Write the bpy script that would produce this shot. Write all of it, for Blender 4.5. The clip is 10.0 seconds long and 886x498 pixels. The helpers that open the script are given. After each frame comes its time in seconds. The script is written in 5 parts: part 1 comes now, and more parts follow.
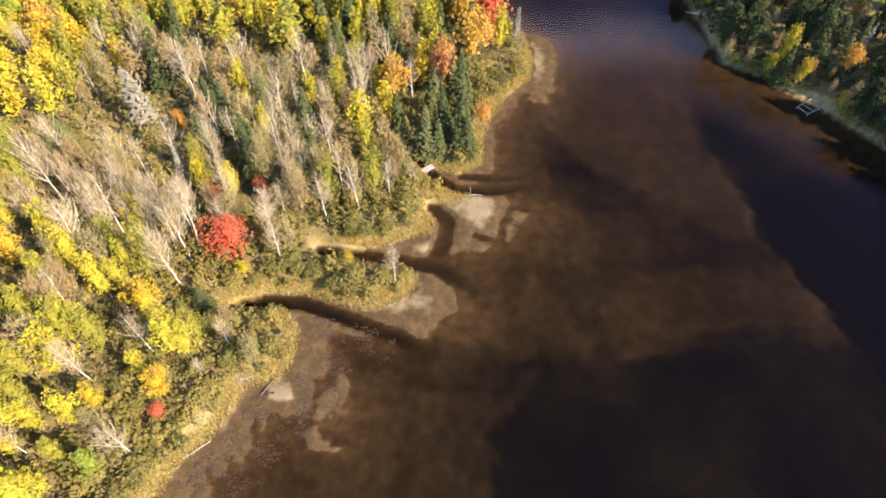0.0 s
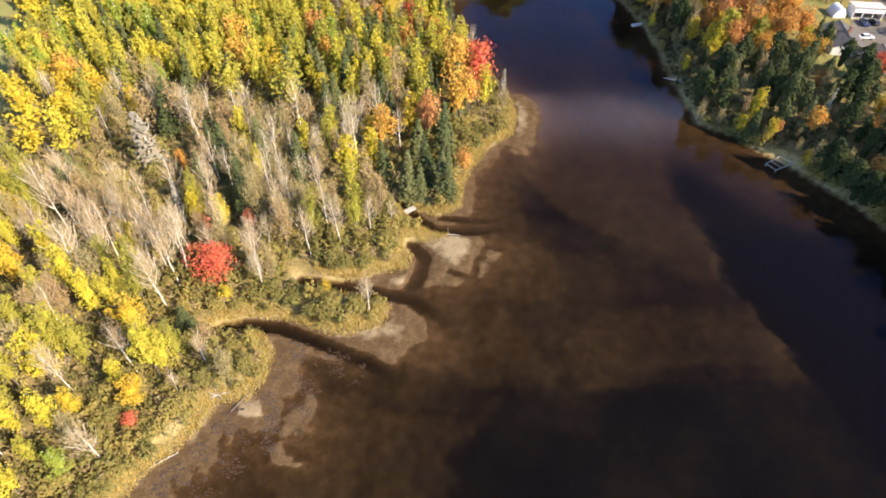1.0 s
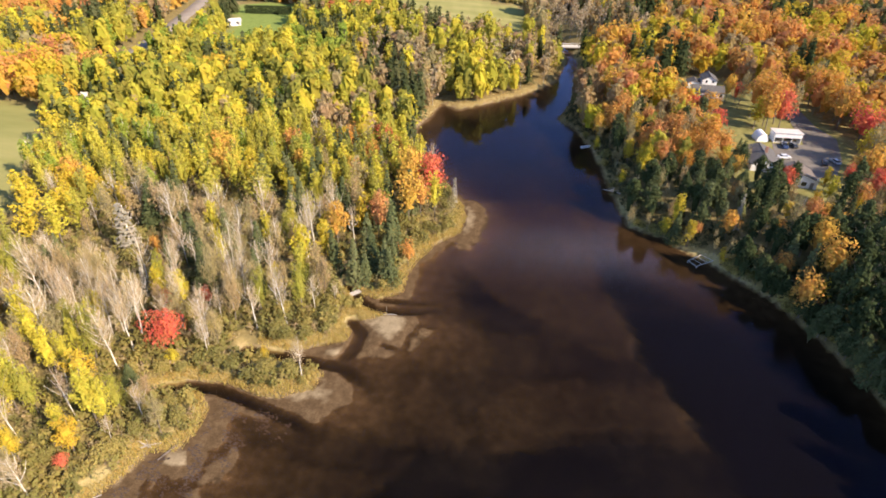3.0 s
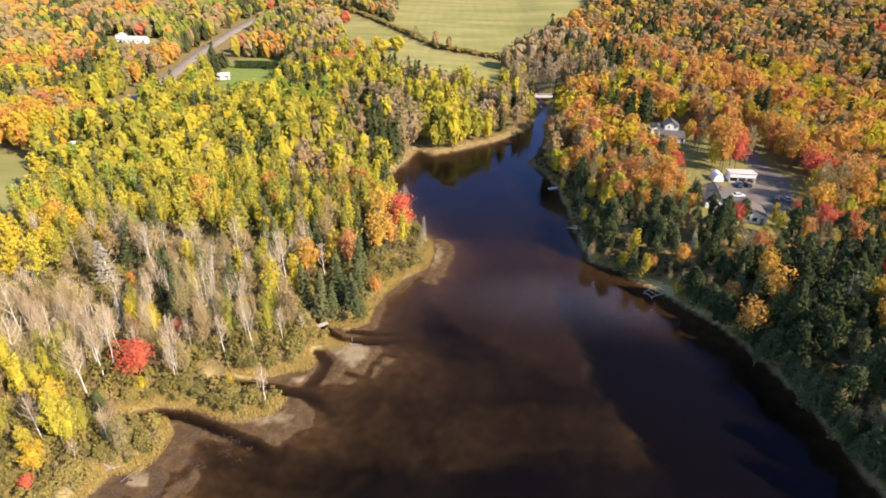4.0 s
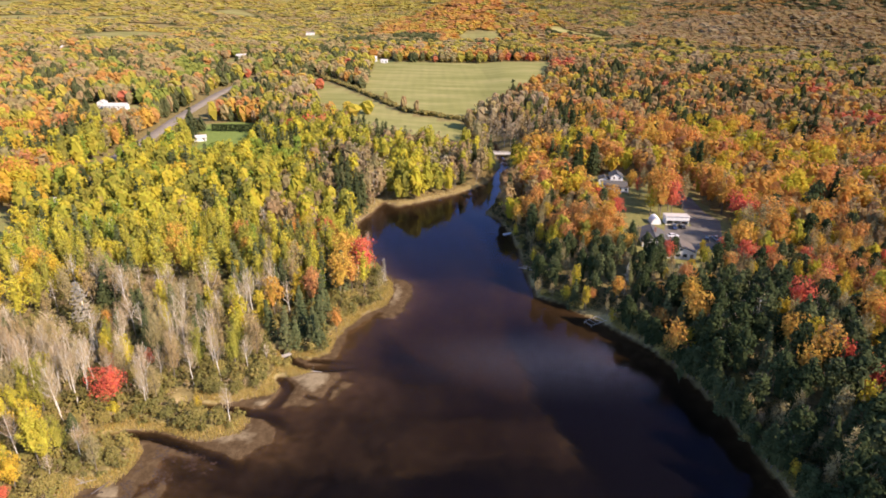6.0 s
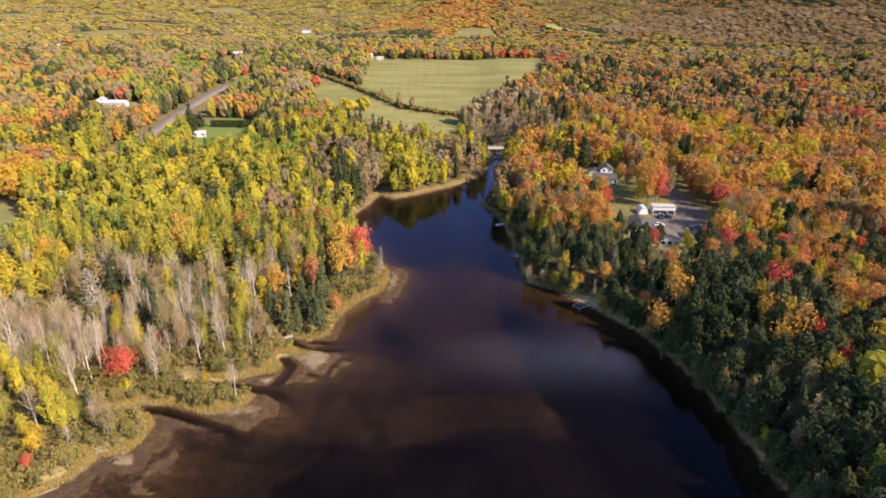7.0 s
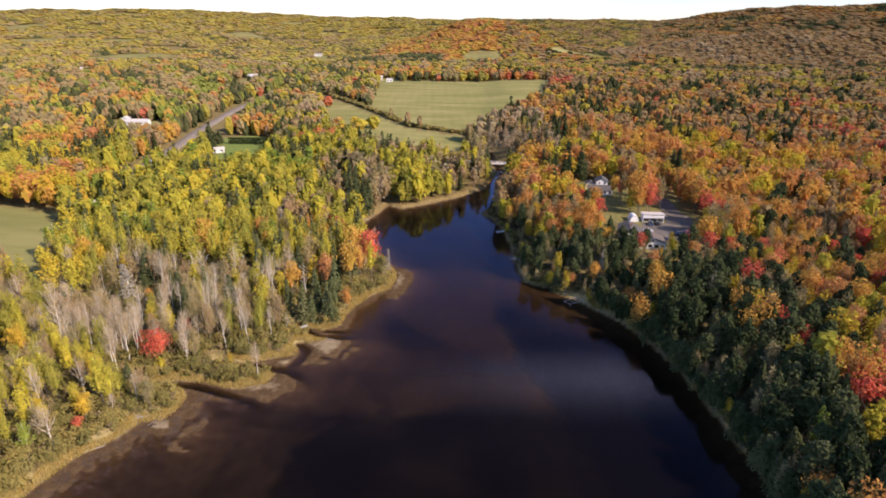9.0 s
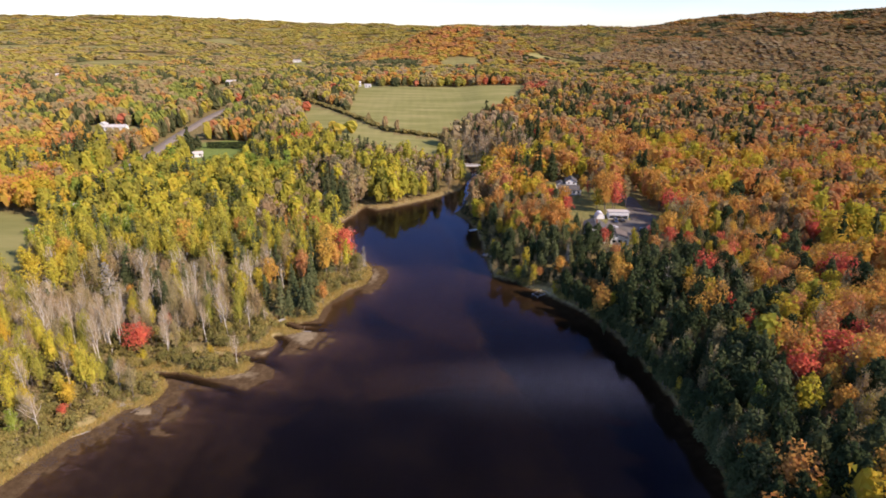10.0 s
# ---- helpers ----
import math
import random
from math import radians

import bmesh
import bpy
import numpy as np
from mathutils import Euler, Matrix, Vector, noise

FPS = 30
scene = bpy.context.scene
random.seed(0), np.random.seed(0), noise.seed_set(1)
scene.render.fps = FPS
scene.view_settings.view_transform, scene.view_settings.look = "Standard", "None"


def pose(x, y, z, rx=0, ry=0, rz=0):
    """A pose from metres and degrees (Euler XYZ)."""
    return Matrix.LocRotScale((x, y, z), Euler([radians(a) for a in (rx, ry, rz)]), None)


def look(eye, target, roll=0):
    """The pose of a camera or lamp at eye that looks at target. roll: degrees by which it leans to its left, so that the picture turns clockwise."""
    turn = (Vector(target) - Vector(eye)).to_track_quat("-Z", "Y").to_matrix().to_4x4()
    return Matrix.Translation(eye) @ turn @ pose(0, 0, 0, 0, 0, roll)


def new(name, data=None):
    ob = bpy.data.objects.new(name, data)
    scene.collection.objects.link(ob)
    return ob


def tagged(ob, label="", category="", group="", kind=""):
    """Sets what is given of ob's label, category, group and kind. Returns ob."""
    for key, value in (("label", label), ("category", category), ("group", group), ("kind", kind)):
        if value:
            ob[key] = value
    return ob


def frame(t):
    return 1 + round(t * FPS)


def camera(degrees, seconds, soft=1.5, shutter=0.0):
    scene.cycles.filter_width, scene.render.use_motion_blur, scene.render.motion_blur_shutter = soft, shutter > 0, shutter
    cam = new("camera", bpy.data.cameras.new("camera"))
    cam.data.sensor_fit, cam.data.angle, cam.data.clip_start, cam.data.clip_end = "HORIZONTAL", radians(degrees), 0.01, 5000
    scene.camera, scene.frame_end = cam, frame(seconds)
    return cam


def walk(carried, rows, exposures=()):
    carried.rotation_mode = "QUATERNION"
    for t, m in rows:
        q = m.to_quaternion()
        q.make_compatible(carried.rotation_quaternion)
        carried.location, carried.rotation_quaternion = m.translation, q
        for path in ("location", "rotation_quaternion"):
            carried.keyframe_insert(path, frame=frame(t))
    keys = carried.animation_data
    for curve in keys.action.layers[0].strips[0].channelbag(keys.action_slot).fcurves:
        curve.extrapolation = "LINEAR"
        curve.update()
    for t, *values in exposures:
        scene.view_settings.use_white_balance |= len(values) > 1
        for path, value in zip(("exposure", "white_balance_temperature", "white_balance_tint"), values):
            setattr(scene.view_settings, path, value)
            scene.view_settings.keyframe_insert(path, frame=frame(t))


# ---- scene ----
cam = camera(73.1, 10.0, 1.8)
PATH = [
    (0, (-0.332, 0.9, 91.867), (-0.333, 2.128, 90.289), 1.8),
    (0.5, (3.714, -3.703, 91.919), (3.679, -2.384, 90.415), 1.6),
    (1, (7.907, -8.109, 91.976), (7.848, -6.707, 90.552), 1.6),
    (1.5, (12.402, -12.287, 92.05), (12.317, -10.806, 90.708), 1.4),
    (2, (17.183, -16.356, 92.14), (17.074, -14.804, 90.883), 1.3),
    (2.5, (22.044, -20.379, 92.242), (21.919, -18.761, 91.073), 1.3),
    (4, (35.853, -32.549, 92.722), (35.731, -30.79, 91.778), 1.0),
    (4.5, (39.344, -36.67, 92.855), (39.245, -34.874, 91.98), 0.8),
    (5, (41.814, -40.76, 92.955), (41.727, -38.933, 92.146), 0.7),
    (5.5, (43.376, -45.168, 92.988), (43.303, -43.317, 92.234), 0.8),
    (7, (45.46, -58.879, 93.083), (45.411, -57.031, 92.32), 0.7),
    (7.5, (45.862, -63.589, 93.112), (45.81, -61.733, 92.368), 0.6),
    (8, (46.289, -68.48, 93.133), (46.227, -66.617, 92.407), 0.5),
    (8.5, (47.117, -73.491, 93.136), (47.034, -71.624, 92.424), 0.5),
    (9, (48.533, -78.5, 93.139), (48.453, -76.627, 92.441), 0.5),
    (9.5, (50.41, -83.528, 93.142), (50.36, -81.649, 92.459), 0.5),
    (10, (52.503, -88.628, 93.139), (52.483, -86.747, 92.459), 0.5),
]
EXPOSURES = [(0.0, 1.38, 6850, 12), (2.5, 1.22, 6850, 15), (4.5, 1.08, 6800, 18), (7.0, 0.8, 6650, 22), (10.0, 0.55, 6500, 24)]
walk(cam, [(t, look(eye, target, roll)) for t, eye, target, roll in PATH], EXPOSURES)

# ---- world and sun ----
SUN_AZ, SUN_EL = radians(119.0), radians(34.0)     # azimuth clockwise from +y
world = bpy.data.worlds.new("world")
scene.world = world
world.use_nodes = True
wt = world.node_tree
wt.nodes.clear()
sky = wt.nodes.new("ShaderNodeTexSky")
sky.sky_type = "NISHITA"
sky.sun_disc = False
sky.sun_elevation, sky.sun_rotation = SUN_EL, SUN_AZ
sky.air_density, sky.dust_density, sky.ozone_density = 1.0, 0.15, 1.6
bg = wt.nodes.new("ShaderNodeBackground")
bg.inputs["Strength"].default_value = 0.118
wout = wt.nodes.new("ShaderNodeOutputWorld")
# thin broken cloud, as the lake mirrors it
wtc = wt.nodes.new("ShaderNodeTexCoord")
wsep = wt.nodes.new("ShaderNodeSeparateXYZ")
wt.links.new(wtc.outputs["Generated"], wsep.inputs[0])
wdiv = wt.nodes.new("ShaderNodeVectorMath")
wdiv.operation = "SCALE"
winv = wt.nodes.new("ShaderNodeMath")
winv.operation = "DIVIDE"
winv.inputs[0].default_value = 1.0
wadd = wt.nodes.new("ShaderNodeMath")
wadd.operation = "ADD"
wadd.inputs[1].default_value = 0.25
wabs = wt.nodes.new("ShaderNodeMath")
wabs.operation = "ABSOLUTE"
wt.links.new(wsep.outputs[2], wabs.inputs[0])
wt.links.new(wabs.outputs[0], wadd.inputs[0])
wt.links.new(wadd.outputs[0], winv.inputs[1])
wt.links.new(wtc.outputs["Generated"], wdiv.inputs[0])
wt.links.new(winv.outputs[0], wdiv.inputs["Scale"])
wno = wt.nodes.new("ShaderNodeTexNoise")
wno.inputs["Scale"].default_value, wno.inputs["Detail"].default_value, wno.inputs["Roughness"].default_value = 1.6, 5.0, 0.55
wt.links.new(wdiv.outputs[0], wno.inputs["Vector"])
wra = wt.nodes.new("ShaderNodeValToRGB")
wra.color_ramp.elements[0].position, wra.color_ramp.elements[1].position = 0.48, 0.72
wra.color_ramp.elements[0].color, wra.color_ramp.elements[1].color = (0, 0, 0, 1), (0.02, 0.02, 0.02, 1)
wt.links.new(wno.outputs[0], wra.inputs[0])
wmix = wt.nodes.new("ShaderNodeMix")
wmix.data_type = "RGBA"
wmix.inputs[7].default_value = (20.0, 20.2, 20.8, 1)
# one long soft cloud in the north
wsub = wt.nodes.new("ShaderNodeVectorMath")
wsub.operation = "SUBTRACT"
wsub.inputs[1].default_value = (0.25, 1.06, 0.0)
wt.links.new(wdiv.outputs[0], wsub.inputs[0])
wscl = wt.nodes.new("ShaderNodeVectorMath")
wscl.operation = "MULTIPLY"
wscl.inputs[1].default_value = (2.2, 8.0, 0.0)
wt.links.new(wsub.outputs[0], wscl.inputs[0])
wlen = wt.nodes.new("ShaderNodeVectorMath")
wlen.operation = "LENGTH"
wt.links.new(wscl.outputs[0], wlen.inputs[0])
wblob = wt.nodes.new("ShaderNodeMapRange")
wblob.interpolation_type = "SMOOTHSTEP"
wblob.inputs["From Min"].default_value, wblob.inputs["From Max"].default_value = 1.0, 0.0
wt.links.new(wlen.outputs["Value"], wblob.inputs[0])
wno2 = wt.nodes.new("ShaderNodeTexNoise")
wno2.inputs["Scale"].default_value, wno2.inputs["Detail"].default_value = 4.0, 6.0
wt.links.new(wdiv.outputs[0], wno2.inputs["Vector"])
wmul = wt.nodes.new("ShaderNodeMath")
wmul.operation = "MULTIPLY"
wt.links.new(wblob.outputs[0], wmul.inputs[0])
wt.links.new(wno2.outputs[0], wmul.inputs[1])
wsum = wt.nodes.new("ShaderNodeMath")
wsum.operation = "ADD"
wt.links.new(wmul.outputs[0], wsum.inputs[0])
wt.links.new(wra.outputs[0], wsum.inputs[1])
wt.links.new(wsum.outputs[0], wmix.inputs[0])
wtint = wt.nodes.new("ShaderNodeMix")
wtint.data_type, wtint.blend_type = "RGBA", "MULTIPLY"
wtint.inputs[0].default_value, wtint.inputs[7].default_value = 1.0, (0.84, 0.94, 1.14, 1)
wt.links.new(sky.outputs[0], wtint.inputs[6])
wt.links.new(wtint.outputs[2], wmix.inputs[6])
wt.links.new(wmix.outputs[2], bg.inputs[0])
wt.links.new(bg.outputs[0], wout.inputs[0])

sun_data = bpy.data.lights.new("sun", "SUN")
sun_data.energy, sun_data.angle, sun_data.color = 4.7, radians(0.53), (1.0, 0.87, 0.70)
sun = new("sun", sun_data)
to_sun = Vector((math.sin(SUN_AZ) * math.cos(SUN_EL), math.cos(SUN_AZ) * math.cos(SUN_EL), math.sin(SUN_EL)))
sun.matrix_world = look(to_sun * 500, (0, 0, 0))


# ---- materials ----
def material(name):
    m = bpy.data.materials.new(name)
    m.use_nodes = True
    nt = m.node_tree
    nt.nodes.clear()
    out = nt.nodes.new("ShaderNodeOutputMaterial")
    return m, nt, out


def node(nt, kind, **inputs):
    n = nt.nodes.new(kind)
    for key, value in inputs.items():
        n.inputs[key.replace("_", " ")].default_value = value
    return n


def ramp(nt, fac, stops):
    n = nt.nodes.new("ShaderNodeValToRGB")
    e = n.color_ramp.elements
    while len(e) < len(stops):
        e.new(0.5)
    for el, (p, c) in zip(e, stops):
        el.position, el.color = p, (*c, 1)
    nt.links.new(fac, n.inputs[0])
    return n.outputs[0]


def mixed(nt, fac, a, b, mode="MIX"):
    n = nt.nodes.new("ShaderNodeMix")
    n.data_type, n.blend_type = "RGBA", mode
    for k, v in ((0, fac), (6, a), (7, b)):
        if hasattr(v, "is_linked"):
            nt.links.new(v, n.inputs[k])
        else:
            n.inputs[k].default_value = v if k == 0 else (*v, 1)
    return n.outputs[2]


def noise_out(nt, scale, detail=4.0, rough=0.55, coord=None):
    n = node(nt, "ShaderNodeTexNoise", Scale=scale, Detail=detail, Roughness=rough)
    if coord is None:
        coord = nt.nodes.new("ShaderNodeNewGeometry").outputs["Position"]
    nt.links.new(coord, n.inputs["Vector"])
    return n.outputs[0]


def math_node(nt, op, a, b=0.0, clamp=False):
    n = nt.nodes.new("ShaderNodeMath")
    n.operation, n.use_clamp = op, clamp
    for k, v in ((0, a), (1, b)):
        if hasattr(v, "is_linked"):
            nt.links.new(v, n.inputs[k])
        else:
            n.inputs[k].default_value = v
    return n.outputs[0]


def leaf_material(name, stops, translucent=0.3, tint=False, spread=0.2):
    """Leaves: hue by tree, brightness by leaf spray; some light passes through them."""
    m, nt, out = material(name)
    if tint:
        at = nt.nodes.new("ShaderNodeAttribute")
        at.attribute_name = "tint"
        base = at.outputs["Color"]
    else:
        base = ramp(nt, nt.nodes.new("ShaderNodeObjectInfo").outputs["Random"], stops)
    isl = nt.nodes.new("ShaderNodeNewGeometry").outputs["Random Per Island"]
    val = node(nt, "ShaderNodeMapRange", To_Min=1 - spread, To_Max=1 + spread)
    nt.links.new(isl, val.inputs[0])
    hsv = node(nt, "ShaderNodeHueSaturation")
    nt.links.new(base, hsv.inputs["Color"])
    nt.links.new(val.outputs[0], hsv.inputs["Value"])
    hue = node(nt, "ShaderNodeMapRange", To_Min=0.485, To_Max=0.515)
    nt.links.new(math_node(nt, "FRACT", math_node(nt, "MULTIPLY", isl, 37.7)), hue.inputs[0])
    nt.links.new(hue.outputs[0], hsv.inputs["Hue"])
    d = node(nt, "ShaderNodeBsdfDiffuse", Roughness=0.6)
    tr = node(nt, "ShaderNodeBsdfTranslucent")
    mx = node(nt, "ShaderNodeMixShader", Fac=translucent)
    nt.links.new(hsv.outputs[0], d.inputs[0])
    nt.links.new(hsv.outputs[0], tr.inputs[0])
    nt.links.new(d.outputs[0], mx.inputs[1])
    nt.links.new(tr.outputs[0], mx.inputs[2])
    nt.links.new(mx.outputs[0], out.inputs[0])
    return m


def surface(name, c1, c2, scale=1.0, rough=0.85, bump=0.15, metallic=0.0, fine=12.0):
    """Mottled solid surface: two tones at two scales and a fine relief."""
    m, nt, out = material(name)
    p = node(nt, "ShaderNodeBsdfPrincipled", Roughness=rough, Metallic=metallic)
    tc = nt.nodes.new("ShaderNodeTexCoord").outputs["Object"]
    a = noise_out(nt, scale, 5, 0.6, tc)
    b = noise_out(nt, scale * fine, 3, 0.5, tc)
    f = math_node(nt, "ADD", math_node(nt, "MULTIPLY", a, 0.7), math_node(nt, "MULTIPLY", b, 0.3))
    col = ramp(nt, f, [(0.35, c1), (0.65, c2)])
    nt.links.new(col, p.inputs["Base Color"])
    bp = node(nt, "ShaderNodeBump", Strength=bump, Distance=0.05)
    nt.links.new(b, bp.inputs["Height"])
    nt.links.new(bp.outputs[0], p.inputs["Normal"])
    nt.links.new(p.outputs[0], out.inputs[0])
    return m


# leaf colours of each kind, from one tree to another
TINTS = {
    "aspen": [(0.29, 0.275, 0.055), (0.44, 0.395, 0.06), (0.56, 0.475, 0.06)],
    "yellow": [(0.48, 0.42, 0.05), (0.53, 0.42, 0.05), (0.56, 0.38, 0.05)],
    "orange": [(0.60, 0.38, 0.075), (0.59, 0.30, 0.075), (0.53, 0.25, 0.10)],
    "red": [(0.66, 0.20, 0.11), (0.63, 0.155, 0.085), (0.58, 0.125, 0.075)],
    "tan": [(0.34, 0.29, 0.14), (0.42, 0.335, 0.155), (0.40, 0.28, 0.145)],
    "bare": [(0.42, 0.33, 0.20), (0.48, 0.385, 0.235), (0.42, 0.31, 0.19)],
    "spruce": [(0.075, 0.092, 0.038), (0.105, 0.12, 0.05), (0.16, 0.165, 0.07)],
    "pine": [(0.042, 0.058, 0.024), (0.062, 0.08, 0.032), (0.112, 0.127, 0.053)],
    "alder": [(0.21, 0.195, 0.065), (0.29, 0.25, 0.08), (0.37, 0.30, 0.095)],
    "green": [(0.22, 0.29, 0.05), (0.25, 0.31, 0.05), (0.29, 0.34, 0.06)],
    "dead": [(0.26, 0.24, 0.18), (0.31, 0.28, 0.22), (0.34, 0.31, 0.25)],
}
LEAF_NAMES = {"bare": "dry_twigs", "dead": "lichen_twigs", "spruce": "spruce_needles", "pine": "pine_needles"}
M_LEAF = {k: leaf_material(LEAF_NAMES.get(k, k + "_leaves"), [(0.0, c[0]), (0.5, c[1]), (1.0, c[2])], 0.15 if k in LEAF_NAMES else 0.3)
          for k, c in TINTS.items()}
M_TINT = leaf_material("far_leaves", None, 0.45, tint=True, spread=0.1)
M_BARK = surface("bark_grey_brown", (0.10, 0.08, 0.06), (0.22, 0.18, 0.14), 2.0)
M_BIRCH = surface("bark_white", (0.50, 0.45, 0.36), (0.80, 0.75, 0.65), 1.5)


def ground_material():
    """Forest litter, dry grass, meadow, mud and a lake bed dimmed by depth, told apart by the plan's own masks."""
    m, nt, out = material("ground_soil")
    p = node(nt, "ShaderNodeBsdfPrincipled", Roughness=0.95)
    p.inputs["Specular IOR Level"].default_value = 0.0
    at = nt.nodes.new("ShaderNodeAttribute")
    at.attribute_name = "zones"
    sep = nt.nodes.new("ShaderNodeSeparateColor")
    nt.links.new(at.outputs["Color"], sep.inputs[0])
    n1, n2, n3 = noise_out(nt, 0.05, 6, 0.6), noise_out(nt, 0.45, 6, 0.65), noise_out(nt, 3.5, 4, 0.6)
    nn = math_node(nt, "ADD", math_node(nt, "MULTIPLY", n2, 0.6), math_node(nt, "MULTIPLY", n3, 0.4))
    litter = ramp(nt, nn, [(0.32, (0.11, 0.09, 0.04)), (0.5, (0.21, 0.165, 0.07)), (0.68, (0.33, 0.255, 0.11))])
    grass = ramp(nt, nn, [(0.35, (0.20, 0.16, 0.06)), (0.5, (0.30, 0.24, 0.10)), (0.65, (0.42, 0.34, 0.16))])
    streaks = node(nt, "ShaderNodeTexNoise", Scale=1.0, Detail=5.0, Roughness=0.6)
    mp = node(nt, "ShaderNodeMapping", Scale=(0.012, 0.045, 0.05), Rotation=(0, 0, 0.25))
    nt.links.new(nt.nodes.new("ShaderNodeNewGeometry").outputs["Position"], mp.inputs[0])
    nt.links.new(mp.outputs[0], streaks.inputs[0])
    field = ramp(nt, streaks.outputs[0], [(0.35, (0.20, 0.20, 0.068)), (0.5, (0.245, 0.235, 0.085)), (0.68, (0.32, 0.285, 0.118))])
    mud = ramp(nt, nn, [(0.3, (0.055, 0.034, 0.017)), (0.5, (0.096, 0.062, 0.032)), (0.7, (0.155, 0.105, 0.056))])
    dimmed_silt = ramp(nt, math_node(nt, "ADD", math_node(nt, "MULTIPLY", n1, 0.75), math_node(nt, "MULTIPLY", n2, 0.25)),
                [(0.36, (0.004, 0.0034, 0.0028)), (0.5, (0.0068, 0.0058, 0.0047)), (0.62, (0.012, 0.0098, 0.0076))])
    c = mixed(nt, sep.outputs[0], litter, field)
    lawn = ramp(nt, nn, [(0.35, (0.13, 0.18, 0.045)), (0.65, (0.21, 0.26, 0.07))])
    c = mixed(nt, at.outputs["Alpha"], lawn, c)
    rag = math_node(nt, "ADD", sep.outputs[1], math_node(nt, "MULTIPLY", math_node(nt, "SUBTRACT", n2, 0.5), 0.8))
    ragged = node(nt, "ShaderNodeMapRange", From_Min=0.4, From_Max=0.6)
    nt.links.new(rag, ragged.inputs[0])
    c = mixed(nt, ragged.outputs[0], c, grass)
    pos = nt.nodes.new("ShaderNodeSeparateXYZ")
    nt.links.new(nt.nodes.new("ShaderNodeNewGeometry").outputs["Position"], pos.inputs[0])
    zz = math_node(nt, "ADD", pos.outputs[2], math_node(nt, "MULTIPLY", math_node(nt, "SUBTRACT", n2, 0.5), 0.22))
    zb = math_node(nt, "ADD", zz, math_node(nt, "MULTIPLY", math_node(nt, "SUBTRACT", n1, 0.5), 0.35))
    # bed darkens with depth: light lost in the brown water, put into its colour
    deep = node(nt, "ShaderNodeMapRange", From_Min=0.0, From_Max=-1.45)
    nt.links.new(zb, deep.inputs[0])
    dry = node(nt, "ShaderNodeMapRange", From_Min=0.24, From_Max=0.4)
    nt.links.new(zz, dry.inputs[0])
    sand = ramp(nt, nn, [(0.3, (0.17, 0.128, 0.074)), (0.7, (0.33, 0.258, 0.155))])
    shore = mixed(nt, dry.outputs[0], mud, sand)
    # channel colour dimmed further for the light lost at that depth
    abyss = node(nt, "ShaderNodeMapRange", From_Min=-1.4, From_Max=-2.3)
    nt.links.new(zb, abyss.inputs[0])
    dimmed_silt = mixed(nt, abyss.outputs[0], dimmed_silt, (0.0045, 0.0042, 0.0043))
    c2 = mixed(nt, math_node(nt, "POWER", deep.outputs[0], 0.27), shore, dimmed_silt)
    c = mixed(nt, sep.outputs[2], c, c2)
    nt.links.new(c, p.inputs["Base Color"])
    bp = node(nt, "ShaderNodeBump", Strength=0.5, Distance=0.25)
    nt.links.new(nn, bp.inputs["Height"])
    nt.links.new(bp.outputs[0], p.inputs["Normal"])
    nt.links.new(p.outputs[0], out.inputs[0])
    return m


def water_material():
    """Clear brown bog water: gloss by Fresnel over a tinted clear body."""
    m, nt, out = material("bog_water")
    g = node(nt, "ShaderNodeBsdfGlossy", Roughness=0.03)
    g.inputs[0].default_value = (0.48, 0.51, 0.74, 1)
    tr = node(nt, "ShaderNodeBsdfTransparent")
    tr.inputs[0].default_value = (0.90, 0.83, 0.75, 1)
    lw = node(nt, "ShaderNodeLayerWeight", Blend=0.5)
    fr = math_node(nt, "ADD", math_node(nt, "MULTIPLY", math_node(nt, "POWER", lw.outputs["Facing"], 5.0), 0.99), 0.007)
    bp = node(nt, "ShaderNodeBump", Strength=0.005, Distance=0.1)
    nt.links.new(noise_out(nt, 0.6, 3, 0.5), bp.inputs["Height"])
    nt.links.new(bp.outputs[0], g.inputs["Normal"])
    mx = node(nt, "ShaderNodeMixShader")
    nt.links.new(fr, mx.inputs[0])
    nt.links.new(tr.outputs[0], mx.inputs[1])
    nt.links.new(g.outputs[0], mx.inputs[2])
    nt.links.new(mx.outputs[0], out.inputs[0])
    return m


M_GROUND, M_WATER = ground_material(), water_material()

# ---- plan of the land ----
# bank of the lake, where the plants end, from the south end of the left side round the outlet to the right side
LEFT_BANK = [(-70, -120), (-52, -20), (-45, 10), (-40.8, 25), (-39.5, 29.4), (-35.9, 33.2), (-33.2, 38), (-32, 42.5), (-26.8, 43.5), (-25.2, 48),
             (-25.5, 53.7), (-29, 57.5), (-38, 56.5), (-32, 60.5), (-23.4, 60.8), (-16.7, 58.3), (-12.5, 58), (-6.5, 61), (-5.3, 65), (-9, 68),
             (-17, 70.6), (-7.9, 74.2), (-2.8, 76.5), (-2.4, 83), (4.5, 86.5), (-2, 90), (-4.5, 94), (2.9, 92.8), (7.2, 96.1), (7.3, 104),
             (9.1, 110.3), (13.3, 119.5), (19.6, 126.5), (21, 135), (19.6, 143), (14.4, 153.2), (7.9, 167.3), (1.1, 180.4), (-3, 194), (-3.3, 207.4)]
HEAD_BANK = [(1.3, 222.6), (4.7, 238.5), (12.2, 231.7), (22.5, 238.5), (41.5, 255.6), (58, 277.2), (63.2, 300), (67.5, 316), (66, 345), (60, 400),
             (66, 400), (71.5, 345), (72.7, 311), (68, 281.4), (63.5, 247), (56, 224.8), (61.5, 217), (66.5, 196.6), (68.2, 178), (69, 158)]
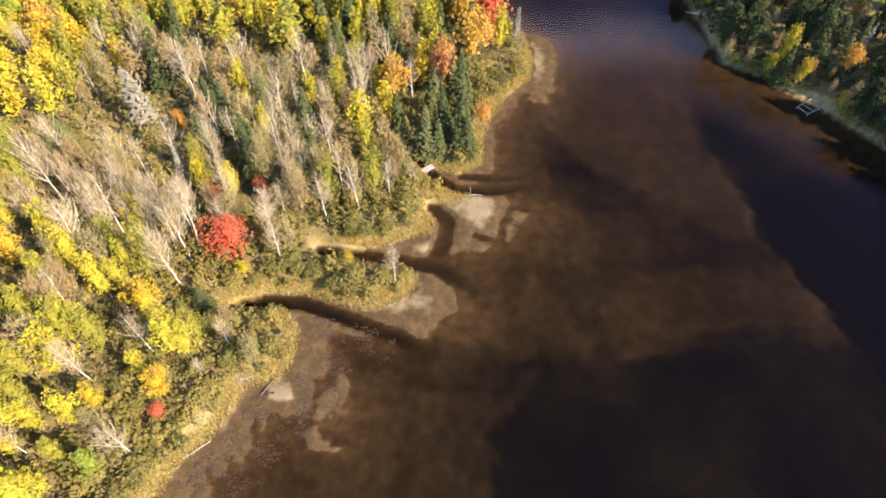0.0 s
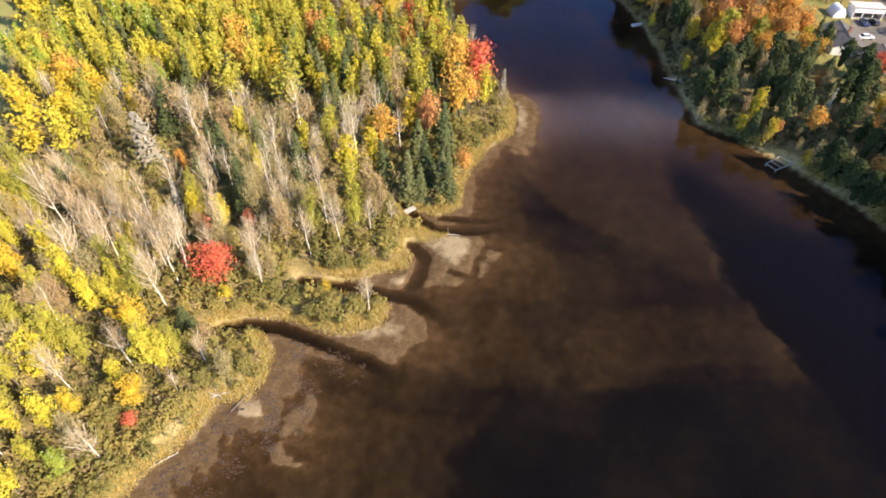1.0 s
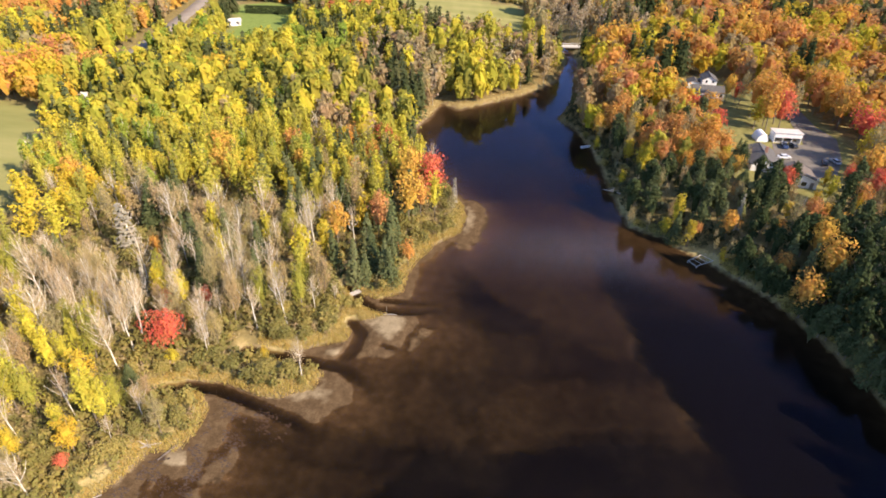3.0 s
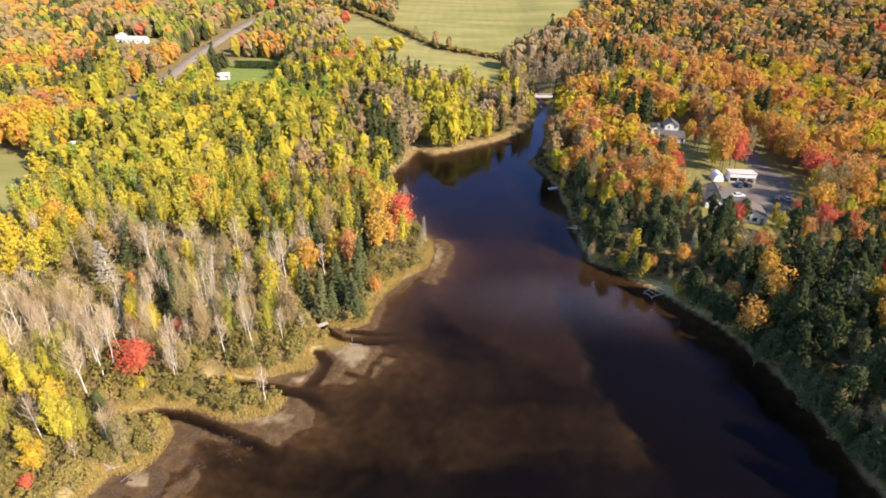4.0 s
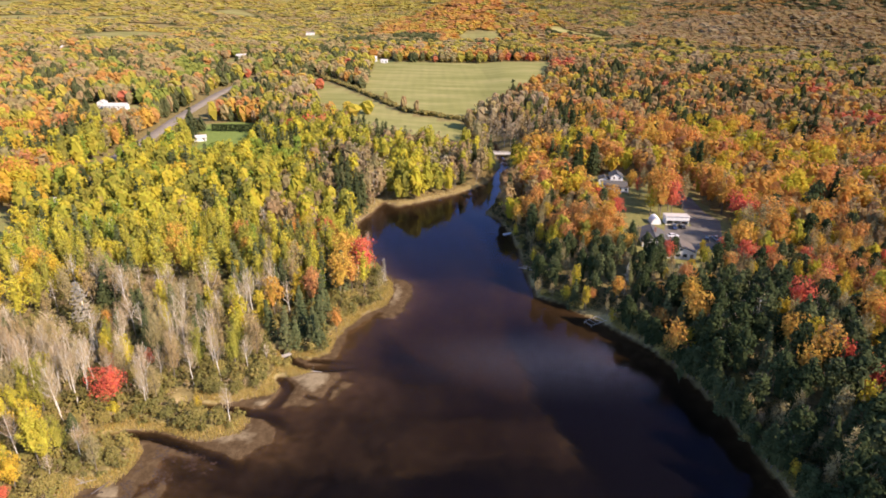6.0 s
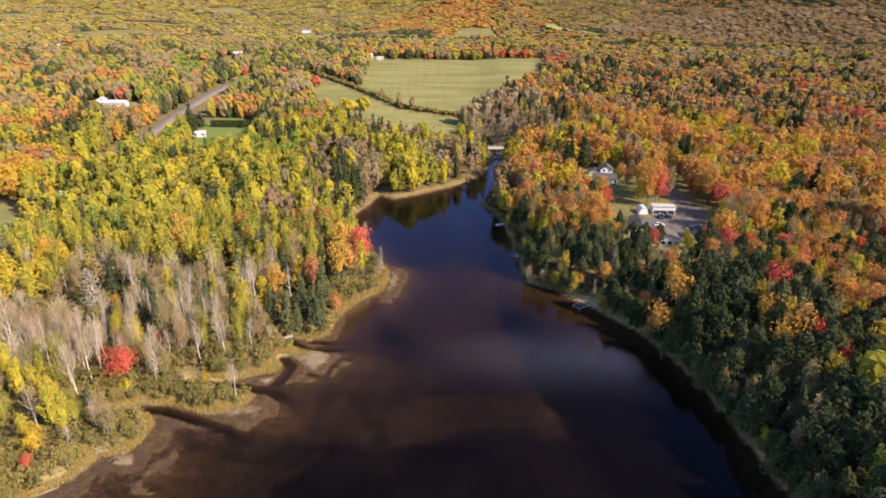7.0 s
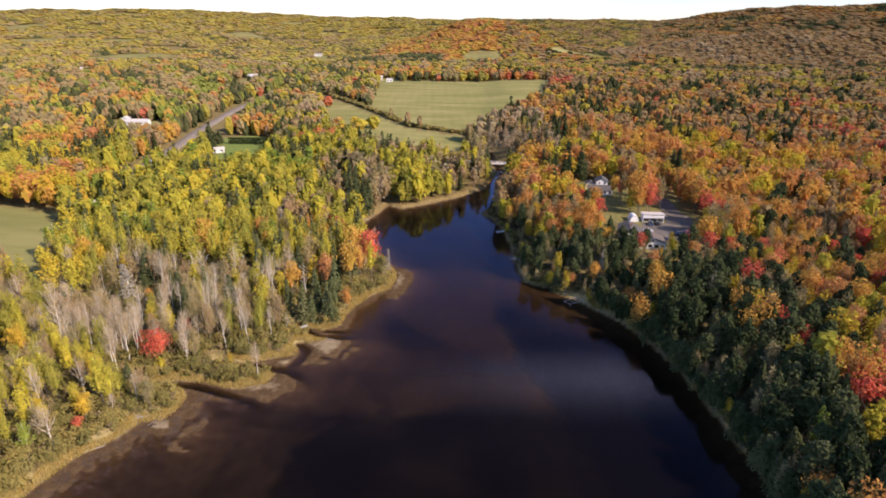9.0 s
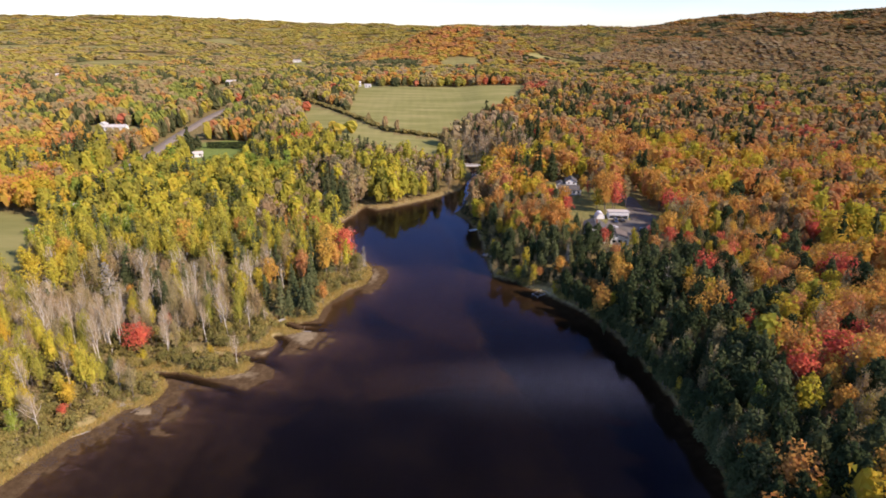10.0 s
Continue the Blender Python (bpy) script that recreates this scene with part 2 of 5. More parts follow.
RIGHT_BANK = [(71, 137), (80, 131), (87, 122), (94, 114), (101, 104), (107, 90), (111, 74), (113, 57.4), (115, 36.4), (115, 21.5), (113, 8), (108, -30), (112, -120)]
LAKE = np.array(LEFT_BANK + HEAD_BANK + RIGHT_BANK, float)
CREEKS = [([(-46, 52), (-39, 55.6), (-36.6, 58), (-32.7, 59.2), (-25.2, 58.9), (-16.4, 56), (-7.7, 52.4), (-2, 49.5)], 1.35, 1.2),
          ([(-24, 71), (-17.5, 70.2), (-9.6, 69), (-1.7, 68.1), (3.9, 64.5), (9.3, 60.7), (15, 58)], 1.7, 0.75),
          ([(-2.7, 83), (0.4, 79.4), (-0.4, 74), (-2.5, 69)], 1.9, 0.35),
          ([(-7, 97), (-4.1, 93.5), (-2, 91), (1.8, 88.3), (9.2, 88.2), (16.6, 90.4), (26, 91)], 1.3, 0.8),
          ([(2.9, 92.4), (10.4, 92.2), (18, 93)], 0.9, 0.5), ([(6, 76), (14, 73.5), (22, 72)], 1.0, 0.5)]
SPITS = [(8.5, 75, 5.0, 5), (8.5, 84, 7, 3.2), (6, 79, 4, 5), (-14, 59.8, 7, 1.2), (-26, 41.5, 1.5, 2.0), (-3, 72, 4, 1.5)]
# lake bed: edge of the deep channel, then banks of silt (outline, rise, softness) and dark pools
CHANNEL = [(50, 420), (50, 240), (55, 190), (58.5, 160), (61.5, 149), (60, 123), (60, 108), (63.5, 97), (66.5, 89), (66.5, 79.5), (69, 75), (72, 67), (74, 60),
           (76, 54), (78, 46), (84, 20), (86, -120), (140, -120), (140, 420)]
SILT_BANKS = [([(20, 147), (46, 152), (58, 139), (60, 120), (58.5, 104), (64, 87), (63, 80), (57, 77.5), (42, 90), (38, 94), (32, 96), (25, 106), (20, 118)], 0.26, 1.4),
              ([(29.5, 52), (34, 50), (40, 52.5), (43.5, 55.5), (52, 57), (63, 58.5), (71, 56), (70.5, 65), (66.5, 71), (50, 71), (36, 68), (28, 60)], 0.3, 0.9),
              ([(-9, 61.5), (-5, 64.5), (0.5, 64), (7, 59.5), (11.5, 57.5), (11.3, 52.8), (-4, 51.8), (-9.5, 56.5)], 0.12, 0.8),
              ([(12, 80), (20, 87), (25, 84), (31, 79), (30, 72), (21, 69.5), (12, 73)], 0.24, 1.0),
              ([(-17, 45.5), (-11, 42), (-6.5, 35), (-6.5, 25), (-8, 10), (-20, 10), (-20, 37)], 0.22, 1.5),
              ([(-27.6, 43), (-25.2, 43.4), (-24, 40), (-26.5, 39.4)], 0.22, 0.5), ([(-22, 34.6), (-18, 35.2), (-14.8, 32.3), (-16.6, 31.4), (-21.8, 32.8)], 0.26, 0.5),
              ([(2, 32), (6.5, 28), (5.5, 20), (-3, 20), (-7, 32.5), (-3, 34)], 0.16, 1.0), ([(16, 69.5), (20.5, 61), (28, 53.5), (21, 51.8), (11.8, 57.6)], 0.2, 1.0)]
POOLS = [([(20, 106), (27, 104), (33, 94.5), (41, 90), (41, 85.5), (32, 83), (23, 89)], 0.34, 1.2), ([(-18, 52), (-6, 51), (10, 51.5), (16, 49), (10, 42), (-6, 44), (-14, 47)], 0.4, 1.2),
         ([(18, 50), (30, 49), (44, 52), (60, 55), (80, 52), (84, 20), (80, -60), (10, -60), (8, 36)], 0.55, 2.0)]
FIELD_HIGH = [(-82, 837), (172, 868), (132, 627), (54, 449), (-2, 476), (-60, 576), (-74, 700)]
HEDGEROW = [(-128, 665), (-66, 568), (-5, 468), (50, 441)]
FIELD_LOW = [(-135, 655), (-70, 560), (-8, 460), (46, 433), (44, 326), (-5, 345), (-70, 425)]
FIELD_WEST = [(-190, 200), (-146, 186), (-124, 156), (-105, 112), (-190, 110)]
LAWN = [(-150, 392), (-104, 396), (-80, 290), (-112, 268)]
YARD = [(108, 262), (128, 262), (140, 250), (154, 246), (156, 205), (157, 190), (150, 166), (140, 156), (130, 141), (111, 143), (104, 160), (106, 186), (107, 215), (103, 232), (104, 246)]
PLOTS = [[(230, 1420), (420, 1450), (430, 1520), (250, 1500)], [(-272, 450), (-222, 452), (-186, 378), (-222, 360)], [(-120, 885), (-60, 880), (-55, 800), (-115, 800)],
         [(-300, 880), (-262, 880), (-245, 700), (-275, 700)], [(-620, 965), (-585, 965), (-570, 880), (-600, 880)],
         [(-360, 1510), (-310, 1510), (-240, 1240), (-300, 1230)], [(-860, 1640), (-600, 1590), (-580, 1480), (-820, 1520)],
         [(-147, 203), (-134, 203), (-122, 186), (-138, 184)], [(40, 352), (100, 352), (98, 318), (76, 322), (56, 312)]]
ROAD = [(-151, 222), (-152.6, 244), (-161, 322), (-176, 409), (-192, 541), (-189, 687), (-162, 760), (-110, 900), (-60, 1150)]


def to_line(px, py, pts, closed=False):
    """Distance from points to a polyline."""
    pts = np.asarray(pts, float)
    best = np.full(px.shape, 1e9)
    n = len(pts)
    for i in range(n if closed else n - 1):
        (ax, ay), (bx, by) = pts[i], pts[(i + 1) % n]
        dx, dy = bx - ax, by - ay
        u = np.clip(((px - ax) * dx + (py - ay) * dy) / (dx * dx + dy * dy + 1e-9), 0, 1)
        best = np.minimum(best, np.hypot(px - ax - u * dx, py - ay - u * dy))
    return best


def inside(px, py, pts):
    pts = np.asarray(pts, float)
    res = np.zeros(px.shape, bool)
    n = len(pts)
    for i in range(n):
        (ax, ay), (bx, by) = pts[i], pts[(i + 1) % n]
        if ay != by:
            res ^= ((ay > py) != (by > py)) & (px < (bx - ax) * (py - ay) / (by - ay) + ax)
    return res


def step(a, b, v):
    u = np.clip((v - a) / (b - a), 0, 1)
    return u * u * (3 - 2 * u)


def wave(px, py, s, seed):
    """Smooth cheap noise, about -1 to 1."""
    r = np.random.RandomState(seed)
    out = np.zeros(px.shape)
    for k in range(7):
        a, ph, f = r.uniform(0, 6.283), r.uniform(0, 6.283), r.uniform(0.6, 1.7) / s
        out += np.sin((px * math.cos(a) + py * math.sin(a)) * f * 6.283 + ph)
    return out / 4


def bank_distance(px, py):
    d = to_line(px, py, LAKE, True)
    return np.where(inside(px, py, LAKE), -d, d)


def height(px, py, d=None):
    px, py = np.atleast_1d(np.asarray(px, float)), np.atleast_1d(np.asarray(py, float))
    if d is None:
        d = bank_distance(px, py)
    R = np.hypot(px - 40, py)
    az = np.arctan2(px - 40, py)
    right = step(35, 75, px - 0.06 * np.clip(py - 250, 0, 400))
    dl = np.clip(d, 0, 400)
    rise_l = 0.35 + 0.7 * step(0, 5, dl) + 9 * (1 - np.exp(-dl / 110)) + 0.25 * wave(px, py, 14, 3)
    rise_r = 0.05 + 8.9 * (1 - np.exp(-dl / 15)) + 3.5 * step(60, 300, dl) + 0.4 * wave(px, py, 25, 4)
    land = rise_l * (1 - right) + rise_r * right
    land = land + 6 * step(300, 900, R)
    far = 112 * step(1300, 4100, R) + (62 * step(0.29, 0.42, az) + 60 * step(0.4, 0.85, az)) * step(2650, 3600, R) + 34 * np.exp(-((az + 0.46) / 0.2) ** 2) * step(900, 3500, R)
    far = far + 52 * np.exp(-((px - 930) / 380) ** 2 - ((py - 1640) / 190) ** 2) - 14 * np.exp(-((px - 520) / 300) ** 2 - ((py - 1180) / 160) ** 2)
    far = far + 78 * np.exp(-((px - 70) / 210) ** 2 - ((py - 1680) / 300) ** 2)
    far = far + step(700, 1800, R) * (9 * wave(px, py, 700, 5) + 5 * wave(px, py, 260, 6))
    land = land + far
    yard = step(6, -2, to_line(px, py, YARD, True) * np.where(inside(px, py, YARD), -1, 1))
    land = land * (1 - yard) + 9.4 * yard
    # bed of the lake
    w = -np.minimum(d, 0)
    bed_l = np.maximum(0.27 - 0.045 * w, -0.62 - 0.011 * w) + 0.06 * wave(px, py, 9, 7) + 0.04 * wave(px, py, 3.5, 9) + 0.05 * wave(px, py, 33, 8)
    bed_r = -0.02 - (0.16 - 0.1 * step(85, 100, py) * step(160, 140, py)) * w
    bed = np.where(w < 1, bed_l * (1 - right) + bed_r * right, bed_l)
    north = step(84, 98, py)
    bed = bed * (1 - north) + north * (np.maximum(0.16 - (0.06 + 0.07 * step(140, 170, py)) * w, -0.75 - 0.009 * w - 0.5 * step(140, 180, py)) * (1 - right * step(1.5, 0.5, w)) + 0.05 * wave(px, py, 6, 10) + 0.05 * wave(px, py, 21, 12))
    for sx, sy, ax, ay in SPITS:
        bed = bed + 0.3 * np.exp(-((px - sx) / ax) ** 2 - ((py - sy) / ay) ** 2)
    lake = d < -1
    if np.any(lake):
        qx, qy = np.atleast_1d(px)[lake], np.atleast_1d(py)[lake]
        qx, qy = qx + 0.9 * wave(qx, qy, 6, 51) + 0.4 * wave(qx, qy, 2.2, 53), qy + 0.9 * wave(qx, qy, 7, 52) + 0.4 * wave(qx, qy, 2.5, 54)
        add = np.zeros(qx.shape)
        for sign, polys in ((1, SILT_BANKS), (-1, POOLS)):
            for pts, dz, soft in polys:
                add += sign * dz * step(soft, -soft, to_line(qx, qy, pts, True) * np.where(inside(qx, qy, pts), -1, 1))
        deep = step(3.5, -3.5, to_line(qx, qy, CHANNEL, True) * np.where(inside(qx, qy, CHANNEL), -1, 1))
        bed[lake] = (bed[lake] + add) * (1 - deep) + bed_r[lake] * deep
    bed = np.clip(bed, -2.6, 0.42)
    z = np.where(d < 0, bed, land)
    if np.ndim(z):
        near = (px > -60) & (px < 40) & (py > 30) & (py < 110)
        cut = np.zeros(z.shape)
        if near.any():
            for pts, wd, dp in CREEKS:
                k = np.exp(-(to_line(px[near], py[near], pts) / (0.85 * wd)) ** 4) * step(-15, -6, d[near])
                cut[near] = np.maximum(cut[near], k * np.maximum(z[near] + dp, 0))
        z = z - cut
    return z


SHEET = {}         # grid lines and heights of the ground sheet


def ground_at(x, y):
    """Height of the ground sheet at a place."""
    xs, ys, z = SHEET["x"], SHEET["y"], SHEET["z"]
    i, j = int(np.clip(np.searchsorted(xs, x) - 1, 0, len(xs) - 2)), int(np.clip(np.searchsorted(ys, y) - 1, 0, len(ys) - 2))
    u, v = (x - xs[i]) / (xs[i + 1] - xs[i]), (y - ys[j]) / (ys[j + 1] - ys[j])
    return float((z[j, i] * (1 - u) + z[j, i + 1] * u) * (1 - v) + (z[j + 1, i] * (1 - u) + z[j + 1, i + 1] * u) * v)


def add_mesh(name, verts, faces, mat=None):
    """A mesh from numpy arrays; faces all have the same number of corners."""
    me = bpy.data.meshes.new(name)
    verts, faces = np.asarray(verts, np.float32), np.asarray(faces, np.int32)
    n, k = faces.shape
    me.vertices.add(len(verts))
    me.vertices.foreach_set("co", verts.ravel())
    me.loops.add(n * k)
    me.loops.foreach_set("vertex_index", faces.ravel())
    me.polygons.add(n)
    me.polygons.foreach_set("loop_start", np.arange(0, n * k, k, dtype=np.int32))
    me.update(calc_edges=True)
    if mat:
        me.materials.append(mat)
    return me


def spaced(parts):
    """Grid lines from (end, step) parts, starting at the first value."""
    out = [parts[0]]
    for end, st, grow in parts[1:]:
        while out[-1] + st < end:
            out.append(out[-1] + st)
            st *= grow
        out.append(end)
    return np.array(out)


def build_ground():
    xs = np.concatenate([-spaced([50, (4600, 2.5, 1.075)])[::-1][:-1], spaced([-50, (30, 0.8, 1.0), (120, 1.3, 1.0), (230, 4.0, 1.02), (4600, 5.0, 1.075)])])
    ys = np.concatenate([-spaced([-15, (900, 3.0, 1.12)])[::-1][:-1], spaced([15, (110, 0.8, 1.0), (160, 1.4, 1.0), (360, 2.8, 1.004), (4700, 6.0, 1.05)])])
    X, Y = np.meshgrid(xs, ys)
    px, py = X.ravel(), Y.ravel()
    d = bank_distance(px, py)
    z = height(px, py, d)
    nx, ny = len(xs), len(ys)
    SHEET.update(x=xs, y=ys, z=z.reshape(ny, nx))
    idx = np.arange(nx * ny).reshape(ny, nx)
    faces = np.stack([idx[:-1, :-1], idx[:-1, 1:], idx[1:, 1:], idx[1:, :-1]], -1).reshape(-1, 4)
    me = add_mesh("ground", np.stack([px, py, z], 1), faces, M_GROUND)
    me.polygons.foreach_set("use_smooth", np.ones(len(faces), bool))
    z4 = np.zeros((len(px), 4), np.float32)
    z4[:, 3] = 1 - np.maximum(inside(px, py, LAWN), 0.3 * inside(px, py, YARD))
    for poly in (FIELD_HIGH, FIELD_LOW, FIELD_WEST, LAWN, *PLOTS[:6]):
        z4[:, 0] = np.maximum(z4[:, 0], inside(px, py, poly))
    R = np.hypot(px, py)
    z4[:, 0] = np.maximum(z4[:, 0], step(0.55, 0.75, wave(px, py, 420, 11)) * step(1000, 1300, R) * step(300, 200, px) * 0.8)
    right = step(35, 75, px - 0.06 * np.clip(py - 250, 0, 400))
    z4[:, 1] = np.where(d > 0, np.maximum(step(6, 1, d) * (1 - right), step(4.5, 2, d) * right * step(92, 104, py) * step(165, 140, py)), 0)
    z4[:, 0] = np.maximum(z4[:, 0], 0.05 * inside(px, py, YARD))
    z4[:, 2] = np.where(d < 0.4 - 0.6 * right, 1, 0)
    near = (px > -60) & (px < 40) & (py > 30) & (py < 110)
    for pts, wd, _ in CREEKS:
        c = to_line(px[near], py[near], pts)
        z4[near, 2] = np.maximum(z4[near, 2], step(wd * 0.98, wd * 0.65, c))
    at = me.attributes.new("zones", "FLOAT_COLOR", "POINT")
    at.data.foreach_set("color", z4.ravel())
    return tagged(new("ground", me), "rolling forest floor, meadows, mud bank and lake bed dimmed by depth", "ground", kind="structure")


ground = build_ground()
water_me = add_mesh("water", [(-90, -120, 0), (130, -120, 0), (130, 410, 0), (-90, 410, 0)], [(0, 1, 2, 3)], M_WATER)
water = tagged(new("water", water_me), "still dark brown lake water mirroring the sky", "lake", kind="structure")

# ---- trees ----
rng = np.random.RandomState(7)


def sprays(c, nrm, size, r, stretch=1.0, tilt=0.7):
    """Leaf sprays: one small triangle at each centre, facing roughly along its normal."""
    n = len(c)
    nrm = nrm + r.normal(0, tilt, (n, 3))
    nrm /= np.linalg.norm(nrm, axis=1, keepdims=True) + 1e-9
    t = np.cross(nrm, r.normal(0, 1, (n, 3)))
    t /= np.linalg.norm(t, axis=1, keepdims=True) + 1e-9
    b = np.cross(nrm, t)
    v = np.empty((n, 3, 3))
    for k in range(3):
        a = 2.0944 * k + r.uniform(-0.4, 0.4, n)
        v[:, k] = c + (t * (np.cos(a) * stretch)[:, None] + b * np.sin(a)[:, None]) * size[:, None]
    return v.reshape(-1, 3)


def ball(n, r):
    p = r.normal(0, 1, (n, 3))
    return p / np.linalg.norm(p, axis=1, keepdims=True)


def crown_points(h, w, base, n, r, lobes=11, lumpy=0.36):
    """Points and outward directions on a lumpy crown from base to h."""
    mid, half = (h + base) / 2, (h - base) / 2
    lc = ball(lobes, r) * r.uniform(0.35, 0.75, (lobes, 1)) * np.array([w / 2, w / 2, half]) + np.array([0, 0, mid])
    lc = np.vstack([lc, [[0, 0, mid + 0.45 * half]], [[0, 0, mid - 0.2 * half]]])
    lr = r.uniform(0.75, 1.15, len(lc)) * lumpy * min(w, half * 1.6)
    k = r.randint(0, len(lc), n)
    o = ball(n, r)
    o[:, 2] = np.where(o[:, 2] < -0.3, -o[:, 2], o[:, 2])
    p = lc[k] + o * (lr[k] * r.uniform(0.7, 1.08, n))[:, None]
    return p, o


def plume_points(h, w, base, n, r, plumes=12, thick=0.2):
    """Points on a tall crown of ascending plumes, as aspens and birches have."""
    k = r.randint(0, plumes, n)
    u = (np.arange(plumes) + r.uniform(0, 1, plumes)) / plumes
    a = np.arange(plumes) * 2.4 + r.uniform(-0.5, 0.5, plumes)
    z0 = base + (h - base) * 0.62 * u
    ln = (h - base) * r.uniform(0.3, 0.42, plumes)
    out = w / 2 * r.uniform(0.45, 0.95, plumes) * (1 - 0.72 * u ** 1.5)
    fat = thick * w * r.uniform(0.75, 1.2, plumes)
    t = r.uniform(0, 1, n)
    o = ball(n, r)
    o[:, 2] = np.abs(o[:, 2]) * 0.8
    q = fat[k] * np.sin(3.14159 * (0.12 + 0.8 * t)) * r.uniform(0.6, 1.05, n)
    sway = out[k] * (0.35 + 0.65 * t)
    p = np.stack([np.cos(a[k]) * sway, np.sin(a[k]) * sway, z0[k] + ln[k] * t], 1) + o * q[:, None]
    return p, o


def tube(path, radii, sides=5):
    """Tapered tube along a path."""
    path = np.asarray(path, float)
    v, f = [], []
    for i, (p, rad) in enumerate(zip(path, radii)):
        ax = path[min(i + 1, len(path) - 1)] - path[max(i - 1, 0)]
        ax /= np.linalg.norm(ax) + 1e-9
        u = np.cross(ax, (0.3, 0.95, 0.1))
        u /= np.linalg.norm(u) + 1e-9
        w = np.cross(ax, u)
        for s in range(sides):
            a = 6.28318 * s / sides
            v.append(p + (u * math.cos(a) + w * math.sin(a)) * rad)
    for i in range(len(path) - 1):
        for s in range(sides):
            a, b = i * sides + s, i * sides + (s + 1) % sides
            f.append((a, b, b + sides, a + sides))
    return np.array(v), np.array(f)


def joined(pieces):
    vs, fs, o = [], [], 0
    for v, f in pieces:
        vs.append(v)
        fs.append(f + o)
        o += len(v)
    return np.vstack(vs), np.vstack(fs)


def trunk_mesh(name, h, rad, r, limbs, mat, limb_from=0.4, reach=2.0, up=0.8, sides=5):
    lean = r.normal(0, 0.03, 2)
    path = [(lean[0] * z + 0.12 * math.sin(z * 0.7 + k), lean[1] * z, z) for k, z in enumerate(np.linspace(-0.5, h, 6))]
    pcs = [tube(path, np.linspace(rad, rad * 0.18, 6), sides)]
    for _ in range(limbs):
        t = r.uniform(limb_from, 0.95)
        z0 = t * h
        p0 = np.array([lean[0] * z0, lean[1] * z0, z0])
        a, ln = r.uniform(0, 6.283), reach * (1.25 - t) * r.uniform(0.7, 1.4)
        p1 = p0 + np.array([math.cos(a) * ln * 0.6, math.sin(a) * ln * 0.6, ln * up * 0.6])
        p2 = p0 + np.array([math.cos(a + 0.2) * ln, math.sin(a + 0.2) * ln, ln * up * 1.3])
        pcs.append(tube([p0, p1, p2], [rad * 0.42 * (1.15 - t), rad * 0.28 * (1.15 - t), rad * 0.08], 3))
    v, f = joined(pcs)
    return add_mesh(name, v, f, mat)


def tri_mesh(name, v, mat):
    return add_mesh(name, v, np.arange(len(v)).reshape(-1, 3), mat)


def conifer_points(h, w, base, n, r, droop=0.35, power=1.0):
    t = r.uniform(0, 1, n) ** 0.75
    tiers = 11
    t = (np.floor(t * tiers) + r.uniform(0, 0.55, n)) / tiers
    z = h - t * (h - base)
    rad = (w / 2) * np.power(t, power) * r.uniform(0.35, 1.05, n) + 0.12
    a = r.uniform(0, 6.283, n)
    a = np.round(a / 0.52) * 0.52 + r.normal(0, 0.14, n) + np.floor(t * tiers) * 0.7
    p = np.stack([np.cos(a) * rad, np.sin(a) * rad, z - droop * rad], 1)
    o = np.stack([np.cos(a) * 0.7, np.sin(a) * 0.7, np.full(n, 0.8)], 1)
    return p, o


def dome(h, w, base, segs, pointed, r, low=False):
    """A rough crown body of triangles, each corner pushed about."""
    mid, half = (h + base) / 2, (h - base) / 2
    rings = [(0.4, 0.35), (0.75, -0.35), (0.5, -0.95)] if pointed else [(0.62, 0.78), (1.0, 0.05), (0.5, -0.85)]
    if low:
        rings = [(0.42, 0.35), (0.95, -0.8)] if pointed else [(0.7, 0.6), (1.05, -0.6)]
    pts = [np.array([[0, 0, mid + half]])]
    for k, (rr, zz) in enumerate(rings):
        a = (np.arange(segs) + 0.5 * k) / segs * 6.283 + r.uniform(-0.25, 0.25, segs)
        q = rr * r.uniform(0.72, 1.2, segs) * w / 2
        pts.append(np.stack([np.cos(a) * q, np.sin(a) * q, mid + half * (zz + r.uniform(-0.16, 0.16, segs))], 1))
    t = []
    for i in range(segs):
        j = (i + 1) % segs
        t += [pts[0][0], pts[1][i], pts[1][j]]
        for k in range(1, len(rings)):
            t += [pts[k][i], pts[k + 1][i], pts[k + 1][j], pts[k][i], pts[k + 1][j], pts[k][j]]
    return np.array(t)


